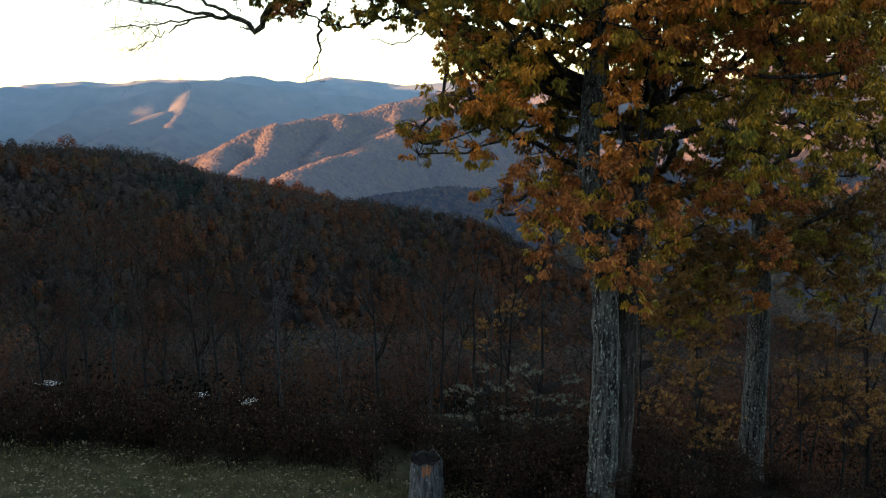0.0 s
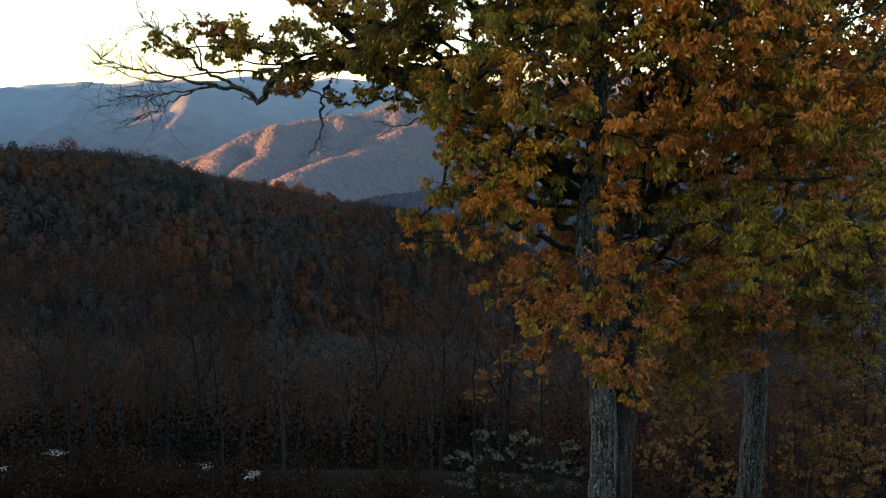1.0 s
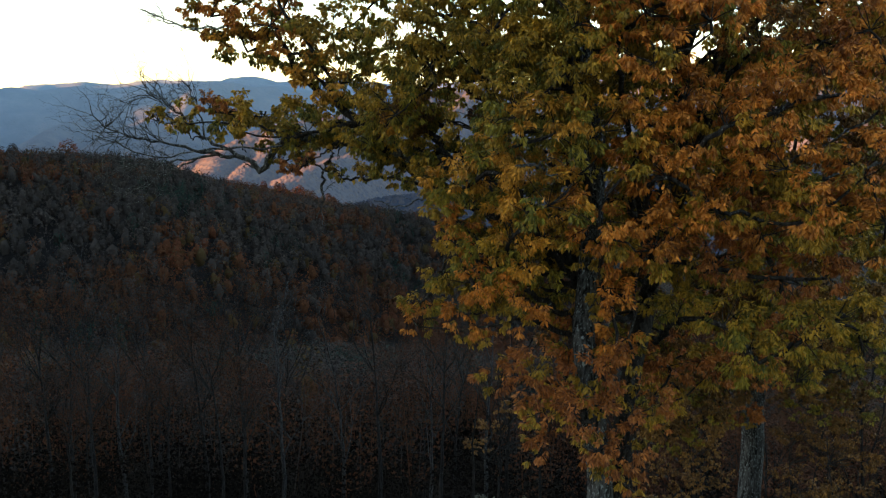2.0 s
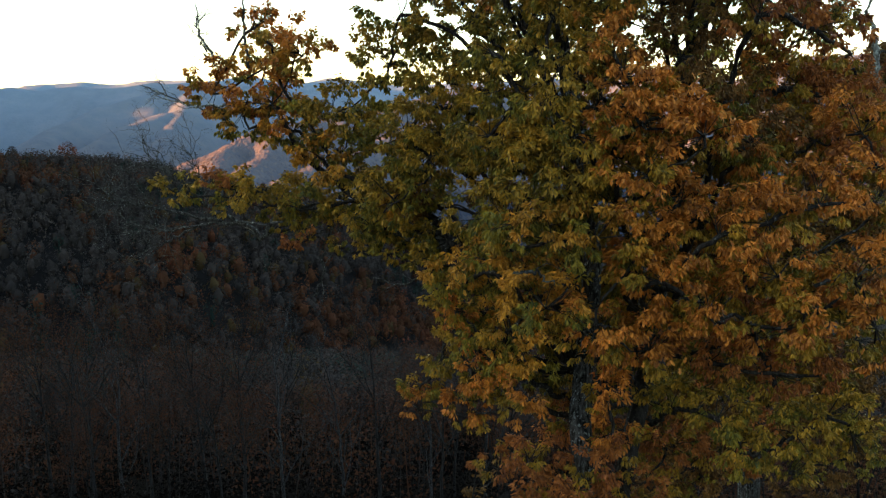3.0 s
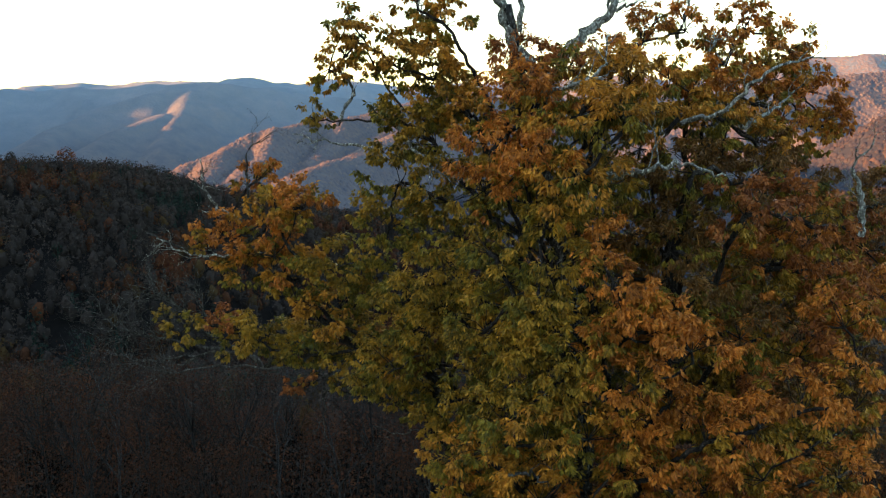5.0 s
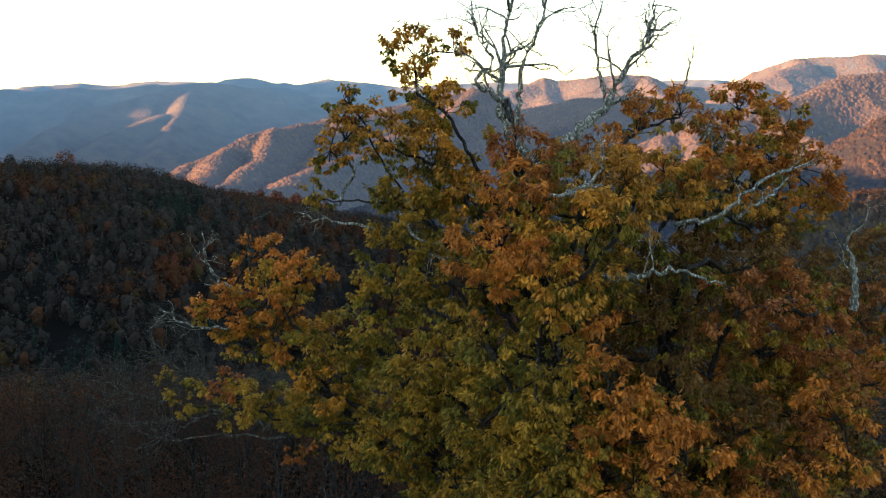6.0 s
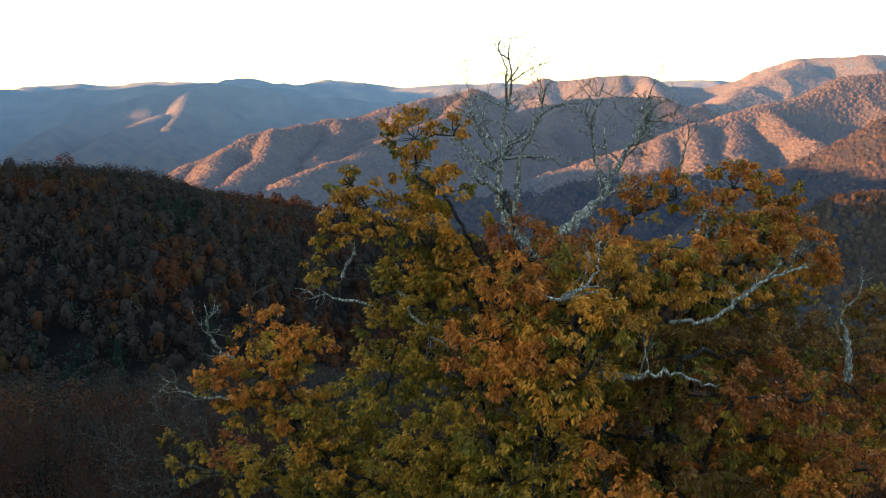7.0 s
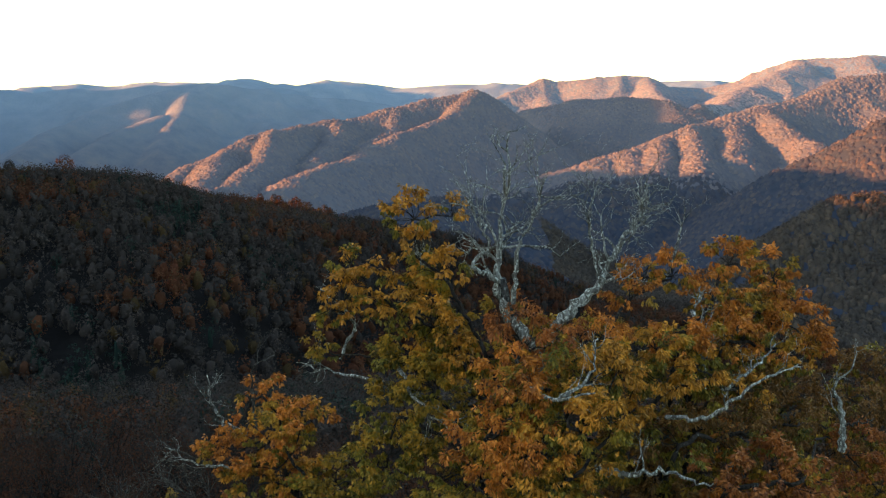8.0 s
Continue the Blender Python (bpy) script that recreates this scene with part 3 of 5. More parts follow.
p = seen_slopes(p[p[:, 0] > 150])
tone = np.clip(rng.normal(0.45, 0.22, len(p)), 0, 1)
woods("near_ridge_woods", "brown", [(tone, heads_mesh(p - (0, 0, 0.6), 7.0, 4.9, DOME, rng, 6, 0.2, slope_way(p, 12.0))), (tone, crowns_mesh(p, 9.5, 5.2, 30, 0.95, rng, 0.3, 0.4))], "brown and olive woods on the near right-hand slopes")


def crest_tree(x, y, tall, wide, mat, label):
    """A round-headed tree standing clear on the crest of the shaded ridge."""
    at = np.array([(0.0, 0.0, 0.0)])
    ob = thing("crest_tree", (x, y, float(land(x, y)) - 0.3), label=label, category="tree", group="trees on the crest of the near ridge")
    part("trunk", [tube(curve_points([(0, 0, 0), (0.3, 0, tall * 0.4), (0, 0, tall * 0.8)], 6), 0.4, 0.1, 6)], BARK_DARK, ob, smooth=True)
    crown = part("foliage", [crowns_mesh(at, tall, wide, 420, 0.9, rng, 0.4)], WOODS[mat], ob, tone=0.5)
    tagged(crown, kind="stuff")


crest_tree(-262, 634, 18, 6.2, "rust", "round-headed rust tree standing above the ridge crest")
crest_tree(-277, 626, 15, 3.2, "grey", "slim bare tree on the ridge crest")
crest_tree(-290, 611, 15, 4.4, "grey", "bare grey tree on the ridge crest")
for k in range(13):
    u = k / 12
    crest_tree(-157 + 50 * u, 788 + 84 * u + 3 * (k % 3), 17.5 + (k * 7 % 5) * 0.7, 3.8 + (k * 3 % 4) * 0.4, ("rust", "amber", "grey")[k % 3], "tall sunlit tree on the falling end of the ridge")


# ---- the oak ----
def bough(tree, tone, r, start, *tufts):
    """A limb from the stem through its tufts of leaves, with twigs and foliage."""
    gen = np.random.default_rng(int(abs(start[0] * 971 + start[2] * 577 + tufts[0][0] * 131 + tufts[0][2] * 37)))
    c = np.array([q[:3] for q in tufts])
    s = np.array(start)
    first = s * 0.5 + c[0] * 0.5 + (0, 0, -0.25)
    keys = [s, first] + [q - (0, 0, 0.2) for q in c]
    pts = curve_points(keys, 6 * len(keys), gen, 0.035)
    limb = part("limb", [tube(pts, r * 0.55, 0.016, 7, gen, 0.06)], BARK_LIMB, tree, smooth=True)
    twigs, fol, turned = [], [], []
    deep = c[:, 1].mean()
    shape = (PLAIN_V, PLAIN_F) if deep < 15.5 else (WIDE_V, WIDE_F) if deep < 19.6 else (SMALL_V, SMALL_F)
    for x, y, z, rad in tufts:
        ends, lv, lo = tuft((x, y, z), rad * 1.08, gen, v=shape[0], f=shape[1])
        fol.append(lv)
        turned.append(lo)
        near = pts[np.argmin(np.linalg.norm(pts - (x, y, z), axis=1))]
        twigs += twig_fan(near, ends[:: max(1, len(ends) // 9)], gen)
    if c[:, 1].mean() < 15.8:
        if tone not in ONE_LEAF:
            ONE_LEAF[tone] = mesh("leaf", LEAF_V, LEAF_F, LEAF[tone])
        for x, y, z, rad in tufts:
            for k in range(6):
                d = unit(gen.normal(0, 1, 3) * (1, 0.4, 1) - (0, 1.2, 0))
                way = Vector(gen.normal(0, 0.6, 3) - (0, 0.3, 0.9))
                leaf = new("leaf", ONE_LEAF[tone])
                leaf.parent = limb
                spot = np.array((x, y, z)) + d * rad * gen.uniform(0.85, 1.05)
                leaf.matrix_basis = Matrix.LocRotScale(Vector(spot), way.to_track_quat("X", "Z"), Vector((0.13, 0.13, 0.13)))
    tagged(part("twig_spray", twigs, BARK_LIMB, limb), kind="stuff")
    tagged(part("foliage", fol, LEAF[tone], limb), kind="stuff")
    tagged(part("foliage", turned, LEAF[MIXED[tone]], limb, "leaves at another stage of turning"), kind="stuff")


ONE_LEAF = {}
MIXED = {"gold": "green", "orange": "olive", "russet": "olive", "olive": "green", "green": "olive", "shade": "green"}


def bare_branch(tree, r, *keys, twiggy=1.0, bark=None, end=0.012, reach=1.0):
    """A leafless limb crusted with lichen, forking into crooked twigs."""
    gen = np.random.default_rng(int(abs(keys[0][0] * 733 + keys[-1][2] * 389 + keys[0][2] * 57)))
    pts = curve_points(keys, 5 * len(keys), gen, 0.03)
    pieces = [tube(pts, r, end, 6, gen, 0.14)]
    span = np.linalg.norm(pts[-1] - pts[0])

    def fork(p, way, length, rad, depth):
        mid = p + way * length * 0.5 + gen.normal(0, 0.08 * length, 3)
        end = mid + unit(way + gen.normal(0, 0.35, 3)) * length * 0.5
        pieces.append(tube(curve_points([p, mid, end], 5, gen, 0.012), rad, rad * 0.45, 4 if depth > 1 else 3))
        if depth:
            for q in (mid, end, end)[: 2 + (gen.random() < 0.6)]:
                fork(q, unit(way + gen.normal(0, 0.55, 3)), length * gen.uniform(0.45, 0.75), rad * 0.55, depth - 1)

    for k in range(int((3 + span * 2.2) * twiggy)):
        i = int(gen.uniform(0.3 if reach == 1 else 0.55, 0.99) * (len(pts) - 1))
        way = unit(unit(pts[min(i + 1, len(pts) - 1)] - pts[i - 1]) + gen.normal(0, 0.6 if reach == 1 else 0.8, 3) + (0, 0, 0.15))
        fork(pts[i], way, gen.uniform(0.25, 0.6) * (1.2 if twiggy > 1 else 1.0) * reach * min(1.0, 0.5 + span * 0.25), r * 0.2 + 0.003, 2 + (twiggy > 1))
    part("bare_limb", pieces, bark or BARK_DEAD, tree, "pale lichen-crusted leafless branch", True)


oak = thing("oak_tree", label="tall old twin-trunked oak with olive, gold and rust leaves", category="tree")
STEM_A = curve_points([(3.16, 16.8, -0.8), (3.15, 16.8, 1.2), (3.13, 16.85, 4.0), (2.8, 17.4, 7.0), (3.1, 18.5, 10.2), (2.6, 18.5, 13.5), (1.75, 18.3, 16.8), (1.25, 18.0, 18.8)], 80, rng, 0.015)
STEM_B = curve_points([(3.52, 17.15, -0.8), (3.54, 17.15, 2.0), (3.68, 17.4, 5.4), (4.5, 18.9, 8.3), (4.9, 19.3, 11.0), (5.2, 19.6, 13.5), (6.0, 20.0, 16.5)], 36, rng, 0.02)
part("trunk", [tube(STEM_A, np.r_[0.4, 0.36, 0.32, 0.3, np.linspace(0.285, 0.1, 76)], 0, 22, rng, 0.05)], BARK_OAK, oak, "rough grey trunk patched with pale lichen", True)
part("trunk", [tube(STEM_B, np.r_[0.42, 0.34, np.linspace(0.27, 0.08, 34)], 0, 14, rng, 0.05)], BARK_LIMB, oak, "dark second stem of the trunk", True)
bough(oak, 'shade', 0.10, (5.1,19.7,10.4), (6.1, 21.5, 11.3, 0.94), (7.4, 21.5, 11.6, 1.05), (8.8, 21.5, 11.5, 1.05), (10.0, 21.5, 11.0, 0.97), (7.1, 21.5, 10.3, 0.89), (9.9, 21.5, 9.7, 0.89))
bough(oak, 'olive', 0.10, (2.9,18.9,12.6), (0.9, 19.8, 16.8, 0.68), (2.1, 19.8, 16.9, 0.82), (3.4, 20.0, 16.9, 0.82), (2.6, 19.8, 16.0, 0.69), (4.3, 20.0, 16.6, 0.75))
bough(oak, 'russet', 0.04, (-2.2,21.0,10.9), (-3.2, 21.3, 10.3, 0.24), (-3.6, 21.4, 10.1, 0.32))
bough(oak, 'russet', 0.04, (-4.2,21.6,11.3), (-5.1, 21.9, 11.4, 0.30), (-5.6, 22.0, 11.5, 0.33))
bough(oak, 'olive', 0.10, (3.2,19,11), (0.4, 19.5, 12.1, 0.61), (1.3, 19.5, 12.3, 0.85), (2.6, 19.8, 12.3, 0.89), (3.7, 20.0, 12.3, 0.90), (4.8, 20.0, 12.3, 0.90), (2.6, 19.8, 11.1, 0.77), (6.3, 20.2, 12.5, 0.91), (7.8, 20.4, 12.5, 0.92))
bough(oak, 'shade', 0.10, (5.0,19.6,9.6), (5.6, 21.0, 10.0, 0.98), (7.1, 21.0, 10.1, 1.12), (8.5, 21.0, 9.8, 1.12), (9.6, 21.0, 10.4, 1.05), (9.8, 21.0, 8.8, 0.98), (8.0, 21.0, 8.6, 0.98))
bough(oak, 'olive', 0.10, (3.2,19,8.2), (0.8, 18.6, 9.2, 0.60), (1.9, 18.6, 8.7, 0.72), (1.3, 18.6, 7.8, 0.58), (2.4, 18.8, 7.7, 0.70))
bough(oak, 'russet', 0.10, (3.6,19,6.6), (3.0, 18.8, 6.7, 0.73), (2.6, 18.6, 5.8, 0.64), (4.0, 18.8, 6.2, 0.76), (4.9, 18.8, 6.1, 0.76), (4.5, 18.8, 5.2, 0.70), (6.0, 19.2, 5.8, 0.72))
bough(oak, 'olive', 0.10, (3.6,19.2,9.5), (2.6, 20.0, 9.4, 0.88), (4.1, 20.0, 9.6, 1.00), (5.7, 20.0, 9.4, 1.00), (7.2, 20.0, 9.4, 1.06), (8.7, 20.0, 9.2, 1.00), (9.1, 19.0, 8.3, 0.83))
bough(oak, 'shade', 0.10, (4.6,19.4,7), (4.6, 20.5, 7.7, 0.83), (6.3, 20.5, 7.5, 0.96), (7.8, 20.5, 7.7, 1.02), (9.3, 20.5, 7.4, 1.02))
bough(oak, 'olive', 0.10, (1.2,20,8.0), (-0.1, 19.6, 9.7, 0.64), (-1.1, 20.8, 10.0, 0.55), (-1.9, 21.6, 9.9, 0.35), (-2.6, 22.2, 9.9, 0.28), (-3.5, 22.8, 10.3, 0.34), (-4.3, 23.4, 10.2, 0.26))
bough(oak, 'gold', 0.12, (1.6,19.2,12.4), (1.9, 17.6, 16.8, 0.66), (3.0, 17.6, 16.7, 0.71), (4.0, 18.0, 16.9, 0.65), (3.9, 18.0, 16.0, 0.56))
bough(oak, 'olive', 0.20, (3.0,19.2,7.6), (0.2, 19.5, 10.5, 0.91), (-1.1, 20.8, 10.8, 0.91), (-2.5, 22.0, 11.2, 0.89), (-4.1, 23.0, 10.8, 0.72), (-5.5, 23.3, 11.0, 0.55))
bough(oak, 'gold', 0.16, (3.1,19.1,9.2), (-1.1, 20.3, 11.5, 0.89), (-2.6, 21.0, 12.0, 0.92), (-3.6, 21.6, 12.9, 0.88), (-4.7, 21.8, 13.0, 0.82), (-4.2, 21.8, 14.2, 0.82), (-3.3, 21.8, 14.6, 0.61))
bough(oak, 'olive', 0.15, (3.1,19.1,8.6), (-0.3, 19.8, 11.0, 0.74), (-1.9, 20.8, 11.3, 0.91), (-3.3, 21.5, 11.0, 0.81), (-4.9, 22.0, 11.2, 0.76), (-6.5, 22.3, 11.2, 0.53))
bough(oak, 'orange', 0.08, (-2.5,20.8,12), (-4.5, 21.8, 15.2, 0.61), (-5.4, 21.8, 13.7, 0.82), (-3.4, 21.3, 14.6, 0.83), (-4.1, 21.5, 13.2, 0.94))
bough(oak, 'olive', 0.14, (3.0,19,10.5), (0.3, 19.4, 14.9, 0.97), (-1.0, 20.0, 15.3, 0.88), (-1.2, 20.2, 14.2, 1.01), (-2.5, 21.0, 13.2, 0.92))
bough(oak, 'gold', 0.14, (2.4,18.8,14), (0.5, 19.3, 16.9, 0.78), (-0.1, 19.6, 17.6, 0.86), (-1.0, 20.0, 17.9, 0.81), (-1.8, 20.2, 18.4, 0.57), (-2.2, 20.3, 18.0, 0.57))
bough(oak, 'gold', 0.12, (2.2,18.7,15), (0.1, 19.6, 18.7, 0.67), (-0.5, 20.0, 19.2, 0.62), (-0.6, 20.2, 19.9, 0.66), (0.3, 20.2, 20.0, 0.38))
bough(oak, 'olive', 0.12, (2.6,18.8,13), (-0.1, 19.3, 16.2, 0.84), (-0.5, 19.7, 16.6, 0.86), (-1.1, 20.0, 16.7, 0.50), (-2.8, 20.6, 16.7, 0.41))
bough(oak, 'gold', 0.05, (0.0,20,15.8), (-2.1, 20.4, 18.8, 0.46), (-2.5, 20.4, 17.6, 0.46))
bough(oak, 'russet', 0.10, (1.9,18.4,16.6), (1.4, 18.4, 17.9, 0.63), (1.7, 17.6, 17.7, 0.71), (2.4, 17.4, 17.8, 0.54))
bough(oak, 'orange', 0.14, (2.4,18.4,14.2), (1.3, 16.6, 17.0, 0.78), (0.9, 16.2, 16.3, 0.76), (1.8, 16.0, 17.2, 0.70), (0.8, 16.0, 15.5, 0.75), (1.6, 15.6, 16.2, 0.83))
bough(oak, 'gold', 0.14, (2.7,18.5,13.4), (2.8, 16.2, 17.4, 0.76), (2.3, 15.4, 16.8, 0.77), (3.1, 15.4, 16.9, 0.72), (2.2, 15.2, 15.8, 0.81), (3.4, 16.6, 17.5, 0.67))
bough(oak, 'orange', 0.13, (2.4,18.6,15), (3.3, 17.6, 17.8, 0.61), (4.1, 19.0, 18.3, 0.59), (5.2, 20.0, 18.7, 0.60), (4.4, 19.6, 18.7, 0.49))
bough(oak, 'orange', 0.14, (5.1,19.6,13.2), (5.1, 18.6, 17.5, 0.76), (6.2, 20.0, 18.1, 0.69), (6.8, 21.0, 18.8, 0.72), (8.1, 21.6, 18.3, 0.74), (8.6, 21.6, 17.2, 0.84))
bough(oak, 'orange', 0.12, (5.2,19.7,12.6), (6.5, 19.8, 17.2, 0.80), (7.8, 20.8, 16.8, 0.78), (9.3, 21.8, 16.6, 0.61), (7.2, 20.8, 18.0, 0.78))
bough(oak, 'gold', 0.14, (4.9,19.4,12), (4.4, 17.4, 16.8, 0.76), (5.4, 18.0, 16.8, 0.68), (6.6, 19.0, 16.3, 0.59), (4.4, 17.8, 17.6, 0.61))
bough(oak, 'shade', 0.14, (5.0,19.4,11), (4.7, 17.0, 15.8, 0.80), (6.3, 18.4, 15.5, 0.92), (7.9, 19.6, 15.3, 0.98), (10.2, 22.5, 14.2, 0.84))
bough(oak, 'russet', 0.14, (4.8,19.2,10), (5.7, 16.6, 15.1, 0.88), (7.2, 17.6, 14.8, 0.94), (10.7, 22.4, 13.4, 1.05), (11.4, 22.0, 12.6, 1.03))
bough(oak, 'orange', 0.15, (4.0,18.8,9.0), (3.1, 15.2, 13.0, 0.76), (3.7, 14.8, 13.4, 0.65), (4.2, 14.6, 12.9, 0.68), (3.2, 14.8, 12.3, 0.65))
bough(oak, 'olive', 0.14, (3.3,18.6,8.5), (1.9, 16.4, 13.1, 0.77), (1.2, 16.2, 12.4, 0.81), (0.8, 17.4, 12.9, 0.76), (2.0, 15.4, 12.2, 0.77), (1.2, 15.4, 11.5, 0.72))
bough(oak, 'gold', 0.13, (3.2,18.6,7.4), (0.9, 16.0, 10.5, 0.75), (0.2, 17.0, 10.1, 0.64), (1.8, 15.2, 11.2, 0.76), (2.7, 15.2, 11.2, 0.76), (1.8, 15.4, 10.0, 0.82))
bough(oak, 'olive', 0.12, (3.1,18.8,6.9), (1.0, 17.2, 8.7, 0.75), (0.2, 18.0, 9.4, 0.65), (-0.0, 18.2, 8.2, 0.63), (-0.5, 18.4, 7.4, 0.52), (0.9, 17.4, 7.7, 0.67))
bough(oak, 'orange', 0.14, (4.4,19.2,8.3), (4.5, 14.8, 11.3, 0.74), (5.3, 14.8, 11.6, 0.74), (6.3, 15.0, 11.9, 0.70), (7.2, 15.2, 11.8, 0.67), (5.6, 14.8, 10.7, 0.74))
bough(oak, 'orange', 0.14, (4.8,19.3,9.6), (5.4, 16.4, 12.6, 0.77), (6.7, 17.0, 12.7, 0.80), (7.5, 16.4, 13.0, 0.72), (7.7, 15.8, 12.3, 0.59))
bough(oak, 'orange', 0.13, (5.0,19.4,10.4), (5.8, 17.8, 13.6, 0.83), (7.1, 18.6, 13.9, 0.81), (8.1, 19.4, 14.1, 0.51), (8.9, 18.6, 13.1, 0.70), (6.6, 19.4, 14.8, 0.61))
bough(oak, 'orange', 0.13, (4.3,19,7.2), (3.7, 15.2, 10.5, 0.76), (4.7, 15.2, 10.0, 0.76), (6.0, 15.0, 9.8, 0.80), (7.1, 15.0, 10.5, 0.75), (7.4, 15.0, 9.5, 0.66))
bough(oak, 'russet', 0.12, (3.3,19,5.4), (1.8, 16.8, 6.5, 0.65), (1.1, 17.2, 6.2, 0.45), (2.0, 16.4, 5.7, 0.61), (1.9, 16.4, 5.1, 0.37))
bough(oak, 'russet', 0.12, (3.7,19,5.2), (2.9, 16.4, 6.7, 0.67), (2.6, 16.2, 5.9, 0.66), (3.7, 16.4, 5.9, 0.67), (3.5, 16.3, 5.1, 0.59), (3.7, 16.4, 4.4, 0.35), (2.9, 16.0, 5.3, 0.5), (3.1, 15.9, 4.9, 0.36))
bough(oak, 'orange', 0.12, (3.4,19,6.4), (0.7, 17.4, 8.1, 0.67), (0.2, 17.8, 9.0, 0.61), (1.5, 16.8, 7.8, 0.63), (0.5, 17.8, 7.2, 0.56), (-0.5, 18.4, 7.1, 0.41))
bough(oak, 'gold', 0.12, (3.4,19,7.4), (1.2, 17.0, 9.1, 0.74), (1.7, 16.8, 9.8, 0.73), (0.9, 17.6, 10.2, 0.71), (1.7, 16.6, 8.5, 0.62))
bough(oak, 'olive', 0.13, (4.5,19.2,6.4), (4.5, 17.0, 7.6, 0.64), (5.2, 16.2, 7.7, 0.71), (5.7, 16.0, 7.1, 0.65), (6.4, 15.8, 7.5, 0.74), (7.2, 15.8, 7.9, 0.69), (7.7, 16.0, 7.2, 0.55), (6.5, 16.0, 6.7, 0.45))
bough(oak, 'russet', 0.13, (4.5,19.2,7.4), (4.1, 16.6, 8.8, 0.78), (5.1, 16.4, 8.7, 0.72), (6.8, 15.8, 8.8, 0.69), (6.4, 15.6, 9.8, 0.78), (7.4, 15.8, 10.1, 0.59))
bough(oak, 'orange', 0.12, (4.2,19,7), (3.1, 16.6, 8.0, 0.62), (2.9, 16.6, 9.1, 0.73), (3.4, 16.6, 7.1, 0.57), (3.8, 16.6, 9.7, 0.73))
bough(oak, 'olive', 0.13, (2.8,18.5,11.4), (0.9, 16.4, 14.4, 0.72), (1.3, 16.0, 13.7, 0.75), (0.7, 16.4, 12.8, 0.72), (1.9, 15.6, 14.2, 0.73))
bough(oak, 'olive', 0.12, (2.9,18.5,10.8), (1.9, 16.0, 15.0, 0.65), (1.8, 15.4, 13.5, 0.72), (2.3, 15.2, 12.9, 0.71), (1.3, 15.8, 12.5, 0.74))
bough(oak, 'orange', 0.13, (3.0,18.5,11.8), (2.8, 15.8, 14.5, 0.69), (3.0, 15.1, 13.9, 0.71), (3.3, 14.9, 13.2, 0.70), (4.0, 15.2, 13.2, 0.57))
bough(oak, 'shade', 0.12, (5.0,19.3,11.6), (4.4, 16.8, 14.4, 0.79), (5.3, 16.8, 13.7, 0.79), (4.5, 16.0, 13.5, 0.70), (5.6, 16.4, 12.8, 0.77))
bough(oak, 'russet', 0.12, (5.1,19.5,12.2), (6.6, 18.0, 13.8, 0.84), (7.8, 18.6, 13.7, 0.87), (10.1, 21.5, 12.6, 0.81), (7.7, 17.6, 13.1, 0.88), (8.7, 17.4, 13.4, 0.76), (6.8, 16.6, 12.4, 0.78))
bough(oak, 'olive', 0.12, (2.8,18.7,12.2), (0.0, 18.4, 13.5, 0.81), (-0.8, 18.8, 12.9, 0.82), (-0.2, 18.2, 12.3, 0.85), (-1.1, 18.8, 11.4, 0.82))
bough(oak, 'olive', 0.12, (2.9,18.7,9.6), (-0.0, 18.6, 12.8, 0.76), (-0.5, 18.8, 12.0, 0.70), (0.5, 18.0, 13.6, 0.73), (-1.6, 20.0, 10.8, 0.56))
bough(oak, 'orange', 0.12, (4.2,19.0,8.0), (3.4, 15.4, 11.3, 0.67), (4.0, 15.4, 11.8, 0.58), (2.7, 15.4, 9.5, 0.72), (3.7, 15.6, 9.2, 0.73))
bough(oak, 'russet', 0.12, (4.6,19.2,8.0), (5.9, 16.4, 9.2, 0.67), (6.3, 16.4, 8.3, 0.56), (5.6, 16.4, 10.3, 0.72), (5.9, 16.2, 11.3, 0.76))
bough(oak, 'orange', 0.12, (4.3,19.0,8.6), (4.4, 16.4, 10.7, 0.72), (4.6, 16.0, 11.5, 0.75), (3.5, 16.6, 10.6, 0.67), (5.2, 16.6, 9.7, 0.62))
bough(oak, 'olive', 0.12, (3.3,18.8,8.6), (2.3, 17.0, 10.8, 0.69), (2.4, 16.6, 11.7, 0.73), (1.5, 16.8, 11.2, 0.73), (0.8, 17.4, 11.3, 0.76), (3.1, 16.8, 11.6, 0.68), (3.8, 16.6, 12.0, 0.67), (3.4, 16.8, 12.5, 0.68))
bough(oak, 'olive', 0.10, (2.6,18.6,12.8), (1.3, 18.0, 15.5, 0.73), (2.2, 17.4, 15.5, 0.76), (3.1, 17.0, 15.5, 0.74), (2.6, 16.8, 14.7, 0.63))
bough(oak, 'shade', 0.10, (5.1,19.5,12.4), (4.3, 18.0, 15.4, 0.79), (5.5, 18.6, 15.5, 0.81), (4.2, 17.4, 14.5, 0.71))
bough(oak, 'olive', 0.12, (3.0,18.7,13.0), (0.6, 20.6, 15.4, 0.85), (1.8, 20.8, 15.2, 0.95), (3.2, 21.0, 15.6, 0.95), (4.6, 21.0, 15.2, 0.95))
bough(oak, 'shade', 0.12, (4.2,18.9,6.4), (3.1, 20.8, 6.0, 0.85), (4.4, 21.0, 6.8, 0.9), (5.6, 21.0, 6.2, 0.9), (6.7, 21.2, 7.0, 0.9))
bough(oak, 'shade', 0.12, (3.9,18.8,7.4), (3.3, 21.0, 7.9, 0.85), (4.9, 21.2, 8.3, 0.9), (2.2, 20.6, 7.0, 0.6))
